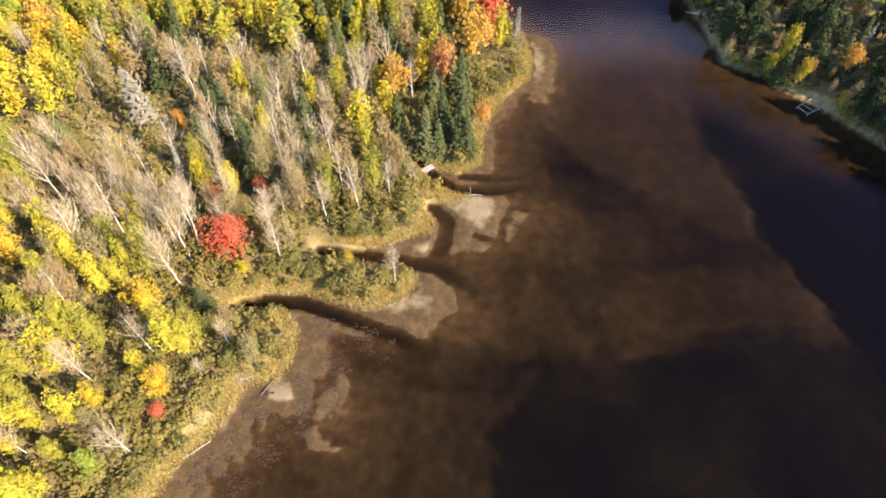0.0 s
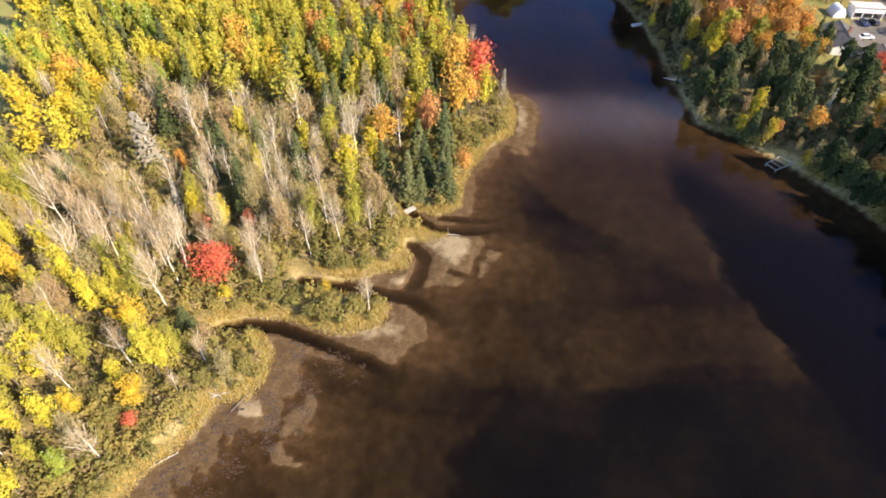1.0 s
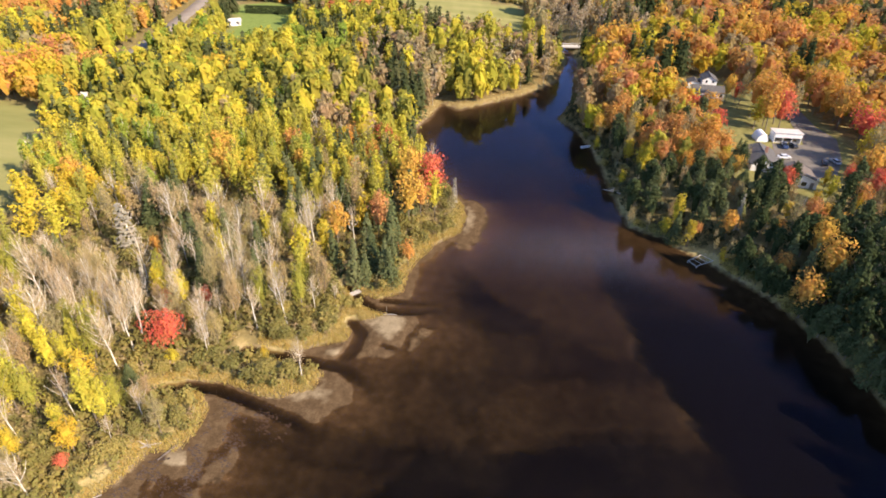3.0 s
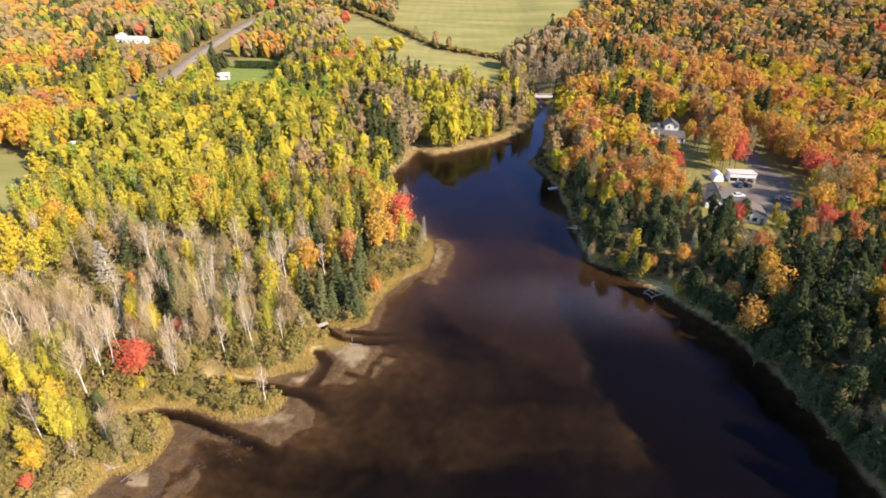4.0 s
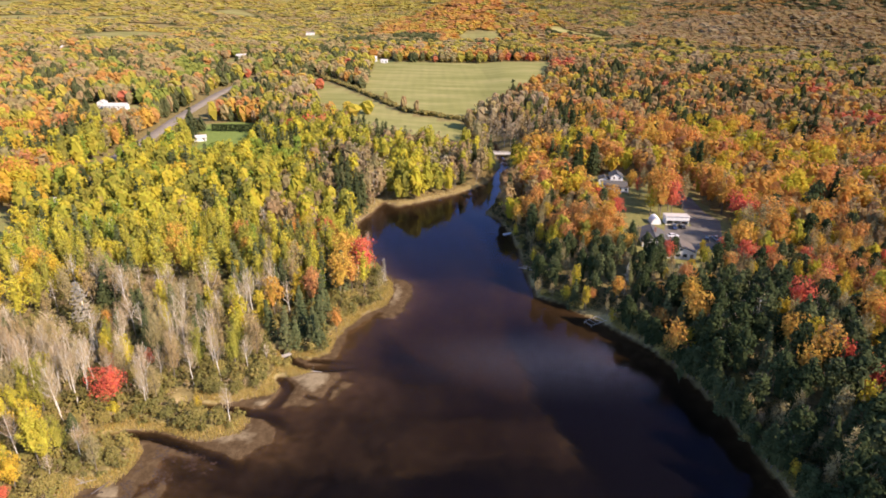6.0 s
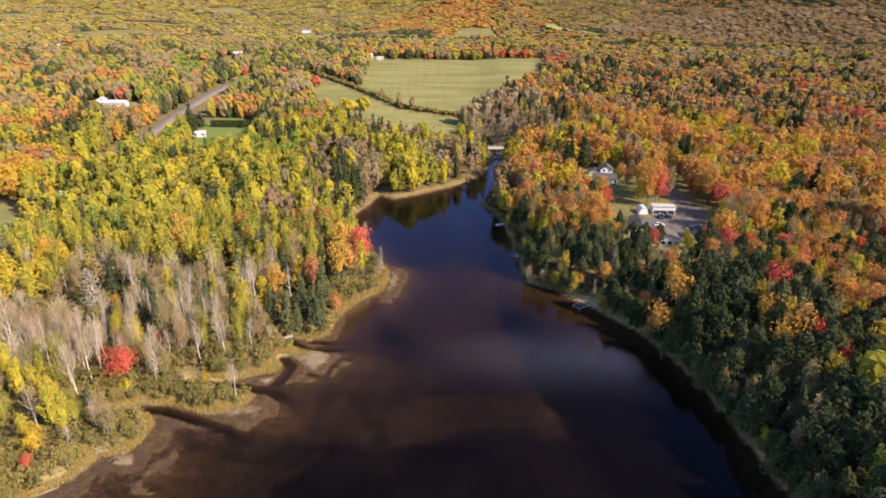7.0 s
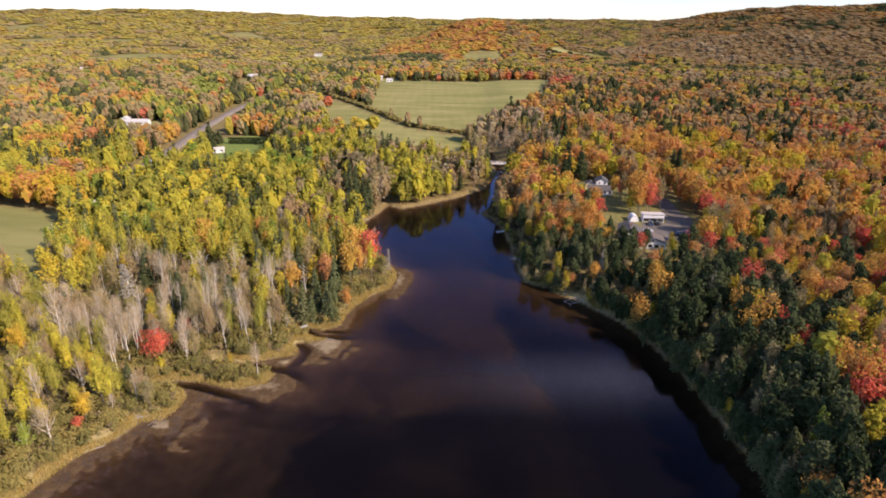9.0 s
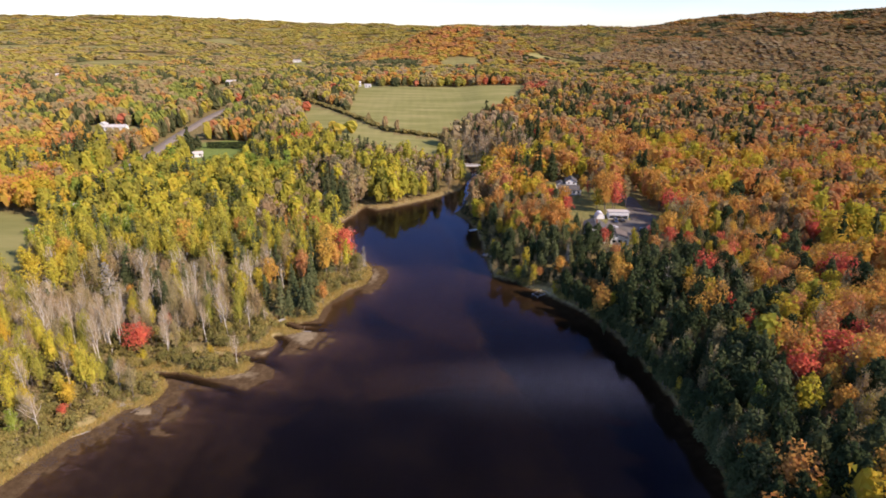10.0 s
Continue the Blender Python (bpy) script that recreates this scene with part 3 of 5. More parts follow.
# kind: height, width, crown base, leaf sprays, spray size, bark, label, group
KINDS = {
    "aspen": (14.5, 5.8, 2.6, 600, 0.34, M_BARK, "slender aspen with dense yellow-green autumn leaves in mixed forest", "aspens"),
    "yellow": (11.5, 6.8, 2.2, 590, 0.36, M_BARK, "rounded birch in bright golden yellow autumn leaves", "yellow birches"),
    "orange": (12.5, 7.6, 2.8, 580, 0.38, M_BARK, "broad maple in glowing orange autumn leaves", "orange maples"),
    "red": (11.0, 7.6, 2.2, 620, 0.37, M_BARK, "round red maple in full scarlet autumn colour", "red maples"),
    "tan": (12.5, 5.2, 3.0, 430, 0.30, M_BARK, "half-bare hardwood with thin tan-brown leaves", "half-bare hardwoods"),
    "bare": (14.0, 4.6, 4.5, 150, 0.9, M_BIRCH, "leafless white birch with pale trunk and dry twigs", "bare birches"),
    "spruce": (12.5, 5.6, 0.6, 680, 0.36, M_BARK, "dark green pointed spruce with drooping boughs", "spruces"),
    "pine": (14.5, 7.0, 2.0, 720, 0.39, M_BARK, "dark green white pine with ragged tiers", "pines"),
    "alder": (3.6, 4.6, 0.1, 360, 0.34, M_BARK, "low olive-brown alder bush on the wet bank", "alder bushes"),
    "green": (12.5, 5.6, 3.0, 540, 0.35, M_BIRCH, "fresh green birch still in leaf", "green birches"),
    "dead": (12.0, 2.6, 1.0, 260, 0.30, M_BIRCH, "dead grey spruce snag hung with lichen", "dead snags"),
}


def twigs(p, o, r, length, width):
    """Fine upright twigs: long thin slivers."""
    n = len(p)
    dr = o * 0.45 + np.array([0, 0, 0.85]) + r.normal(0, 0.22, (n, 3))
    dr *= (length * r.uniform(0.5, 1.3, n))[:, None]
    sd = np.cross(dr, r.normal(0, 1, (n, 3)))
    sd *= width / (np.linalg.norm(sd, axis=1, keepdims=True) + 1e-9)
    return np.stack([p - sd, p + sd, p + dr], 1).reshape(-1, 3)


def crown_mesh(kind, k, fine):
    h, w, base, n, size, _, _, _ = KINDS[kind]
    if fine:
        n, size = int(n * 2.3), size * 0.6
    r = np.random.RandomState(100 + k * 17 + sum(map(ord, kind)))
    s = size * r.uniform(0.6, 1.25, n)
    if kind in ("spruce", "dead"):
        p, o = conifer_points(h, w, base, n, r, 0.4, 0.9)
        v = sprays(p, o, s, r, 1.5, 0.35)
    elif kind == "pine":
        p, o = crown_points(h, w * 1.1, base, n, r, 15, 0.27)
        p[:, :2] *= (1.2 - 0.85 * np.clip((p[:, 2] - base) / (h - base), 0, 1))[:, None]
        v = np.vstack([sprays(p, o, s, r, 1.3, 0.5), dome(h * 0.9, w * 0.5, base, 7, True, r)])
    elif kind in ("bare", "tan"):
        p, o = plume_points(h, w, base, n, r, 14, 0.15)
        if kind == "bare":
            v = np.vstack([twigs(p, o, r, 1.5, 0.032), sprays(p[: n // 5], o[: n // 5], s[: n // 5] * 0.22, r, 0.8, 1.2)])
        else:
            v = np.vstack([sprays(p, o, s, r, 0.8, 1.0), twigs(p[: n // 3], o[: n // 3], r, 1.5, 0.04)])
    elif kind in ("aspen", "green", "yellow"):
        p, o = plume_points(h, w, base, n, r, 13, 0.19)
        v = np.vstack([sprays(p, o, s, r, 0.85, 0.6), dome(h * 0.76, w * 0.32, base + 1.2, 7, False, r)])
    elif kind == "alder":
        p, o = crown_points(h, w, base, n, r, 9, 0.42)
        v = sprays(p, o, s, r, 0.8, 0.9)
    else:
        p, o = crown_points(h, w, base, n, r)
        v = np.vstack([sprays(p, o, s, r, 1.0, 0.5), dome(h * 0.82, w * 0.46, base + 1.0, 8, False, r)])
    return tri_mesh(kind + "_crown", v, M_LEAF[kind])


def make_tree(kind, k, fine):
    """One tree at the origin: trunk with limbs, and crown."""
    h, w, base, n, size, bark, label, group = KINDS[kind]
    r = np.random.RandomState(500 + k * 31 + len(kind))
    name = {"alder": "alder_bush", "dead": "dead_spruce", "spruce": "spruce_tree", "pine": "pine_tree", "aspen": "aspen_tree",
            "bare": "bare_birch_tree", "red": "red_maple_tree", "orange": "orange_maple_tree"}.get(kind, kind + "_birch_tree" if kind != "tan" else "hardwood_tree")
    ob = tagged(new(name), label, "bush" if kind == "alder" else "tree", group)
    limbs = {"bare": 16, "tan": 12, "alder": 6, "spruce": 0, "dead": 16}.get(kind, 7)
    rad = {"alder": 0.09, "bare": 0.17, "tan": 0.14}.get(kind, 0.19)
    tm = trunk_mesh(kind + "_trunk", h * 0.93, rad, r, limbs, bark, 0.35, w * 0.55, 1.5 if kind == "bare" else 0.9, 4)
    for part_name, me in (("trunk", tm), ("crown", crown_mesh(kind, k, fine))):
        p = new(part_name, me)
        p.parent = ob
    return ob


VARIANTS = 4
PROTOS = {}
COUNT = {k: 0 for k in KINDS}


def plant(kind, x, y, size=1.0, wide=1.0):
    """A tree of its own; the first few of a kind are built, the rest share their meshes."""
    fine = y < 88 and x < 40
    m = pose(x, y, ground_at(x, y) - 0.1, rng.normal(0, 2.0), rng.normal(0, 2.0), rng.uniform(0, 360)) @ Matrix.Diagonal((size * wide, size * wide, size, 1))
    protos = PROTOS.setdefault((kind, fine), [])
    if len(protos) < VARIANTS:
        ob = make_tree(kind, len(protos), fine)
        protos.append((ob, [(c.name.split(".")[0], c.data) for c in ob.children]))
    else:
        first, parts = protos[rng.randint(VARIANTS)]
        ob = tagged(new(first.name.split(".")[0]), first["label"], first["category"], first["group"])
        for part_name, me in parts:
            new(part_name, me).parent = ob
    ob.matrix_basis = m
    COUNT[kind] += 1
    return ob


# trees that stand out: kind, x, y, size, breadth
ACCENTS = [("red", -38.9, 68.4, 1.0, 1.15), ("red", -45.7, 79.4, 0.55, 0.7), ("orange", -56.5, 97.1, 0.6, 0.6), ("yellow", -19, 99.5, 1.3, 0.85),
           ("yellow", -13.8, 103, 1.3, 0.75), ("orange", -12.5, 111.3, 1.2, 0.75), ("orange", -2.3, 116.5, 1.25, 0.75), ("orange", 7.4, 107, 0.7, 0.8),
           ("red", 10.6, 142.5, 1.45, 1.05), ("orange", 3.0, 141, 1.45, 0.85), ("orange", 5, 126.9, 1.3, 0.8), ("orange", 8, 131, 1.2, 0.7), ("yellow", -49.8, 54.2, 0.95, 1.25),
           ("yellow", -43.3, 39.4, 0.85, 1.15), ("red", -43.0, 36.3, 0.42, 0.9), ("yellow", -75.6, 62.6, 1.1, 1.2), ("yellow", -97, 108, 1.2, 1.3), ("yellow", -91, 99, 1.1, 1.2), ("aspen", -99, 99, 1.1, 1.3), ("yellow", -88, 109, 1.1, 1.2), ("yellow", -104, 115, 1.1, 1.2), ("aspen", -83, 99, 1.1, 1.2), ("aspen", -54, 126.5, 1.1, 1.6)]
ACCENTS += [("aspen", -38.3, 125.2, 1.15, 1.7), ("bare", -45.2, 30.1, 0.85, 1.3), ("dead", -65.3, 100.4, 1.15, 2.2), ("dead", -52.1, 83.1, 1.0, 0.8),
            ("yellow", -17.7, 66.1, 0.45, 0.9), ("yellow", -36.3, 63.5, 0.45, 1.2), ("spruce", -41.7, 56.1, 0.55, 1.6), ("green", -49, 27.4, 0.75, 1.1),
            ("spruce", -4.9, 97.5, 1.05, 1.0), ("spruce", -0.8, 101.7, 1.1, 1.0), ("spruce", 2.4, 99.2, 1.0, 1.0), ("spruce", -10.2, 101, 1.0, 1.0),
            ("spruce", 4.4, 98.5, 0.9, 1.0), ("spruce", -2.3, 97.5, 0.8, 1.0), ("spruce", -3.8, 108.6, 1.1, 1.0), ("dead", 17, 143.7, 0.8, 1.2)]
ACCENTS += [("aspen", -6.1, 133.2, 1.0, 0.9), ("orange", -53.5, 136.4, 1.1, 1.0), ("red", -36.3, 81.9, 0.6, 0.6), ("green", 125.5, 32.3, 1.1, 0.85),
            ("red", 141.6, 45.5, 1.15, 1.1), ("red", 154.1, 49.6, 1.3, 1.4), ("yellow", 152, 71.1, 1.3, 1.4), ("red", 139.4, 81, 1.0, 0.8),
            ("orange", 143.4, 58.9, 1.1, 1.1), ("yellow", 136.8, 32.4, 1.2, 1.2), ("orange", 122.1, 8.8, 1.1, 1.2), ("red", 140, 69.5, 1.0, 0.7)]
ACCENTS += [("red", 116.5, 146.5, 0.8, 0.95), ("red", 140.3, 231, 1.25, 1.0), ("yellow", 135, 213, 1.1, 1.1), ("orange", 78.3, 230.5, 1.2, 1.3),
            ("yellow", 100.2, 233, 1.2, 1.1), ("orange", 78, 250, 1.1, 1.1), ("red", 128, 229, 0.9, 0.8), ("yellow", 82.6, 133, 1.15, 0.7),
            ("yellow", 85.5, 126, 0.85, 0.8), ("orange", 105, 96.5, 1.1, 0.9), ("red", 137.5, 152.4, 0.8, 0.6), ("yellow", 128, 142, 0.8, 1.0),
            ("red", 143, 110, 1.2, 1.0), ("red", -152, 213, 1.0, 1.0), ("orange", -141, 216, 1.3, 1.3), ("yellow", -119.9, 154.4, 1.4, 1.2)]
ACCENTS += [("yellow", 131, 204, 1.2, 0.9), ("orange", 136, 207, 1.5, 1.0), ("red", 140, 214, 1.4, 1.0), ("orange", 134, 219, 1.5, 1.0), ("tan", 143, 209, 1.4, 0.9), ("orange", 129, 213, 1.4, 0.9), ("tan", 127, 222, 1.3, 0.9), ("pine", 139, 224, 1.2, 1.0), ("orange", 130, 198.5, 1.4, 0.9), ("yellow", 126, 200, 1.2, 0.9), ("red", 135, 199.5, 1.4, 0.9),
            ("orange", 109, 203, 1.0, 1.0), ("red", 109, 193, 0.9, 1.1), ("yellow", 129.5, 149, 0.8, 0.8), ("orange", 124, 229, 1.0, 0.8)]
ACCENTS += [("red", -11.7, 176, 1.1, 0.8), ("yellow", -4.5, 199, 0.9, 0.6), ("dead", 98.6, 129.6, 1.0, 0.9), ("pine", 104, 88.3, 0.5, 0.9)]


ACCENTS += [(k, 160.5 + 2.5 * math.sin(y), y, 1.4, 1.1) for k, y in zip(("orange", "tan", "orange", "red", "yellow", "orange", "tan", "orange", "orange", "tan", "yellow"), range(160, 255, 9))]
ACCENTS += [("orange", 146, 156, 1.1, 1.0), ("pine", 137, 146, 1.0, 1.0), ("pine", 119, 147, 0.8, 0.9), ("pine", 111, 153, 0.75, 1.0), ("pine", 107.5, 159, 0.8, 1.0), ("tan", 110.5, 163, 0.7, 1.0), ("pine", 114.5, 149, 0.8, 1.0), ("spruce", 109, 168, 0.7, 1.1)]


def mix_of(x, y, d):
    """Which kinds of tree grow at a place, and how often."""
    R = math.hypot(x - 40, y)
    if x < 45 and y < 172:
        if math.hypot(x + 1, y - 103) < 11:
            return {"spruce": 0.85, "alder": 0.1, "aspen": 0.05}
        if d < 6:
            return {"alder": 0.84, "tan": 0.08, "bare": 0.06, "yellow": 0.02}
        if ((x + 45) / 42) ** 2 + ((y - 98) / 34) ** 2 < 1:
            return {"bare": 0.36, "tan": 0.28, "alder": 0.14, "spruce": 0.09, "yellow": 0.05, "aspen": 0.08}
        if y < 100 and x > -40:
            return {"alder": 0.6, "bare": 0.18, "tan": 0.1, "spruce": 0.08, "aspen": 0.04}
        if y < 60:
            return {"alder": 0.2, "aspen": 0.46, "yellow": 0.08, "tan": 0.2, "bare": 0.06}
        if y < 92:
            return {"aspen": 0.44, "yellow": 0.08, "tan": 0.22, "bare": 0.16, "alder": 0.1}
        if y < 125 and x < -60:
            return {"yellow": 0.38, "tan": 0.16, "bare": 0.14, "aspen": 0.28, "orange": 0.04}
        if x > -22:
            return {"aspen": 0.45, "green": 0.05, "tan": 0.2, "spruce": 0.18, "yellow": 0.07, "orange": 0.05}
        return {"aspen": 0.58, "green": 0.16, "spruce": 0.11, "yellow": 0.08, "tan": 0.05, "orange": 0.02}
    if -230 < x < -10 and 1120 < y < 1330 or 330 < x < 760 and 1080 < y < 1290:
        return {"spruce": 0.62, "pine": 0.2, "tan": 0.18}
    if 46 + 0.05 * max(y - 300, 0) < x < 112 and 322 < y < 500:
        return {"bare": 0.5, "tan": 0.25, "spruce": 0.2, "aspen": 0.05}
    if ((x - 900) / 520) ** 2 + ((y - 1560) / 240) ** 2 < 1:
        return {"tan": 0.75, "bare": 0.25}
    if 95 < x < 200 and 700 < y < 880:
        return {"orange": 0.5, "red": 0.25, "tan": 0.25}
    if -190 < x < -146 and 160 < y < 245:
        return {"orange": 0.4, "yellow": 0.25, "tan": 0.35}
    right = x > 62 + 0.05 * max(y - 250, 0)
    if right and R < 380:
        if d < 7:
            return {"pine": 0.22, "tan": 0.3, "alder": 0.26, "yellow": 0.12, "orange": 0.1}
        if y < 160 and d < (24 if y < 62 else 42 + 10 * math.sin(y * 0.07)):
            return {"pine": 0.62, "spruce": 0.12, "tan": 0.11, "orange": 0.07, "yellow": 0.06, "bare": 0.02}
        if y < 150:
            return {"orange": 0.3, "yellow": 0.2, "tan": 0.2, "pine": 0.17, "red": 0.08, "aspen": 0.05}
        return {"orange": 0.36, "yellow": 0.22, "tan": 0.27, "red": 0.012, "pine": 0.08, "aspen": 0.06}
    if right:
        c = float(wave(np.array([x]), np.array([y]), 160, 21)[0])
        if R > 1900:
            return {"tan": 0.55, "orange": 0.27, "pine": 0.18} if x > 0.3 * y else {"tan": 0.4, "aspen": 0.3, "spruce": 0.3}
        if R > 800:
            return {"tan": 0.48, "bare": 0.06, "orange": 0.12, "pine": 0.12 + 0.26 * (c > 0.2), "yellow": 0.1, "aspen": 0.14}
        if c > 0.35:
            return {"tan": 0.34, "pine": 0.3, "orange": 0.2, "yellow": 0.1, "aspen": 0.06}
        return {"orange": 0.3, "tan": 0.4, "yellow": 0.1, "red": 0.03, "pine": 0.13, "aspen": 0.04}
    if abs(x - 70) < 260 and abs(y - 1620) < 380:
        return {"orange": 0.86, "yellow": 0.14}
    if x > -40 and y < 440:
        return {"tan": 0.42, "aspen": 0.24, "bare": 0.16, "spruce": 0.08, "alder": 0.1}
    if R < 360:
        return {"aspen": 0.58, "green": 0.17, "yellow": 0.08, "spruce": 0.1, "tan": 0.07}
    if x < -120 and R < 1050:
        return {"spruce": 0.38, "aspen": 0.17, "tan": 0.2, "yellow": 0.06, "orange": 0.11, "green": 0.06}
    c = float(wave(np.array([x]), np.array([y]), 130, 22)[0])
    c2 = float(wave(np.array([x]), np.array([y]), 90, 23)[0])
    if 870 < y < 960 and abs(x - 40) < 190:
        return {"orange": 0.6, "yellow": 0.3, "tan": 0.1}
    if R > 2300:
        return {"yellow": 0.34, "aspen": 0.38, "tan": 0.28} if c < 0.5 else {"spruce": 0.4, "tan": 0.3, "aspen": 0.3}
    if R > 1500:
        return {"tan": 0.36, "yellow": 0.22, "aspen": 0.3, "spruce": 0.12} if c < 0.45 else {"spruce": 0.4, "tan": 0.4, "aspen": 0.2}
    if c > 0.25:
        return {"spruce": 0.44, "tan": 0.28, "aspen": 0.18, "orange": 0.08, "red": 0.02}
    if c2 > 0.55:
        return {"orange": 0.22, "red": 0.03, "tan": 0.5, "yellow": 0.15, "spruce": 0.1}
    if c2 < -0.4:
        return {"tan": 0.55, "bare": 0.2, "spruce": 0.15, "aspen": 0.1}
    return {"aspen": 0.44, "tan": 0.26, "yellow": 0.08, "spruce": 0.18, "orange": 0.04}


def draw(w, u):
    u *= sum(w.values())
    for k, v in w.items():
        u -= v
        if u <= 0:
            return k
    return k


def pick(x, y, d, stand=0.0):
    """A kind for one tree; with stand, often the kind of the stand that it grows in."""
    w = mix_of(x, y, d)
    if stand and rng.uniform() < stand:
        R = math.hypot(x - 40, y)
        cell = 16 + R / 40
        wx, wy = x + 8 * math.sin(y * 0.11) + 5 * math.sin(y * 0.031), y + 8 * math.sin(x * 0.13)
        seed = (int(math.floor(wx / cell)) * 7919 + int(math.floor(wy / (cell * 1.6))) * 104729 + int(R / 300)) % 65521
        return draw(w, ((seed * 16807) % 65521) / 65521)
    return draw(w, rng.uniform())


def open_ground(px, py):
    """True where no trees stand: fields, yard, lawn, road."""
    no = inside(px, py, YARD)
    for poly in (FIELD_HIGH, FIELD_LOW, FIELD_WEST, LAWN, *PLOTS):
        no |= inside(px, py, poly)
    no |= to_line(px, py, ROAD) < 7.5
    no |= to_line(px, py, HEDGEROW) < 10
    no |= (to_line(px - 13, py, ROAD) < 11) & (py > 228) & (py < 266)
    no |= (to_line(px - 14, py, ROAD) < 13) & (py > 278) & (py < 480)
    no |= (to_line(px - 11, py, ROAD) < 11) & (py > 479) & (py < 720)
    no |= (step(0.55, 0.75, wave(px, py, 420, 11)) > 0.5) & (np.hypot(px, py) > 1200) & (px < 250)
    for pts, wd, _ in CREEKS:
        no |= to_line(px, py, pts) < wd + 1.4
    return no


def scatter(x0, x1, y0, y1, s):
    gx, gy = np.meshgrid(np.arange(x0, x1, s), np.arange(y0, y1, s))
    px = (gx + rng.uniform(-0.42, 0.42, gx.shape) * s).ravel()
    py = (gy + rng.uniform(-0.42, 0.42, gy.shape) * s).ravel()
    return px, py


def in_sector(px, py, deg=47):
    return np.abs(np.arctan2(px - 45, py + 100)) < radians(deg)


for k, x, y, size, wide in ACCENTS:
    plant(k, x, y, size, wide)

rest = []          # kind, x, y, size for the joined woods
acc = np.array([(a[1], a[2] - (2.2 if a[1] < 60 else 1.0), (4.9 if a[1] < 60 else 3.4) * a[4] * a[3]) for a in ACCENTS])
NEAR_LEFT, NEAR_RIGHT = (-125, 26, 14, 176), (64, 200, 2, 205)
for box, gap in ((NEAR_LEFT, 3.9), (NEAR_RIGHT, 4.4)):
    px, py = scatter(*box, gap)
    d = bank_distance(px, py)
    ok = (d > np.where((px < 45) & (py < 150), 2.2, 0.3)) & ~open_ground(px, py) & in_sector(px, py)
    px, py, d = px[ok], py[ok], d[ok]
    order = np.argsort(py + 0.35 * np.abs(px - 40))
    for i in order:
        x, y = float(px[i]), float(py[i])
        k = pick(x, y, d[i], 0.12)
        lim = 1.6 if k == "alder" else acc[:, 2]
        if (np.hypot(acc[:, 0] - x, acc[:, 1] - y) < lim).any():
            continue
        s = float(np.clip(rng.normal(0.98, 0.16), 0.6, 1.35))
        if x > 60 and 118 < y < 165:
            s *= 0.75
        if d[i] < 7 and k not in ("alder", "spruce", "pine"):
            s *= 0.7
        if COUNT[k] < 300:
            plant(k, x, y, s, float(rng.uniform(0.85, 1.15)))
        else:
            rest.append((k, x, y, s))

# a row of trees leaning over the water along the right bank
for (ax, ay), (bx, by) in zip(RIGHT_BANK[:-3], RIGHT_BANK[1:-2]):
    ln = math.hypot(bx - ax, by - ay)
    for t in np.arange(0, ln, 1.7):
        u = t / ln
        x, y = ax + (bx - ax) * u + rng.uniform(-0.2, 1.4), ay + (by - ay) * u + rng.uniform(0, 0.6)
        if math.hypot(x - 87, y - 120) > 5:
            k = (["pine", "pine", "alder", "spruce", "pine"][rng.randint(5)] if y < 108 else ["pine", "alder", "alder", "tan", "yellow", "spruce", "alder"][rng.randint(7)])
            plant(k, x, y, float(rng.uniform(0.5, 0.85)) * (1.1 if k == "alder" else 1), 1.15)

px, py = scatter(-420, 460, -20, 430, 5.4)
d = bank_distance(px, py)
ok = (d > 1.5) & ~open_ground(px, py) & in_sector(px, py) & (np.hypot(px - 40, py) < 425)
for b in (NEAR_LEFT, NEAR_RIGHT):
    ok &= ~((px > b[0]) & (px < b[1]) & (py > b[2]) & (py < b[3]))
for x, y, dd in zip(px[ok], py[ok], d[ok]):
    if x > 45 and rng.uniform() < 0.24:
        continue
    rest.append((pick(x, y, dd, 0.6), x, y, float(np.clip(rng.normal(1.18, 0.2), 0.7, 1.65))))

px, py = scatter(-60, 24, 16, 128, 2.7)
d = bank_distance(px, py)
ok = (d > 1.3) & (d < 17) & ~open_ground(px, py)
rest += [("alder", x, y, float(rng.uniform(0.55, 1.15))) for x, y in zip(px[ok], py[ok])]

far = []
# trees that stand out among the fields and along the road
far += [("yellow", -46, 436, 11), ("yellow", -36, 452, 11), ("yellow", -52, 446, 9), ("yellow", -128, 487, 12), ("yellow", -118, 476, 12), ("yellow", -106, 449, 11),
        ("orange", -123, 575, 13), ("orange", -112, 570, 11), ("red", -103, 566, 10), ("orange", -135, 930, 20), ("orange", -120, 960, 20), ("orange", -100, 940, 16),
        ("red", -201, 638, 12), ("orange", -320, 729, 14), ("orange", -276, 708, 14), ("aspen", -217, 493, 15), ("aspen", -226, 487, 13), ("spruce", -141, 350, 9),
        ("spruce", -146, 362, 9), ("spruce", -139, 362, 8), ("spruce", -262, 470, 12), ("spruce", -255, 476, 12), ("orange", -220, 455, 9), ("red", -243, 455, 9)]
for (ax, ay), (bx, by) in zip(HEDGEROW[:-1], HEDGEROW[1:]):
    n = int(math.hypot(bx - ax, by - ay) / 1.7)
    far += [("alder" if rng.uniform() < 0.97 else "tan", ax + (bx - ax) * i / n + rng.normal(0, 1.2), ay + (by - ay) * i / n + rng.normal(0, 1.2), 4.0) for i in range(n)]
R = 418.0
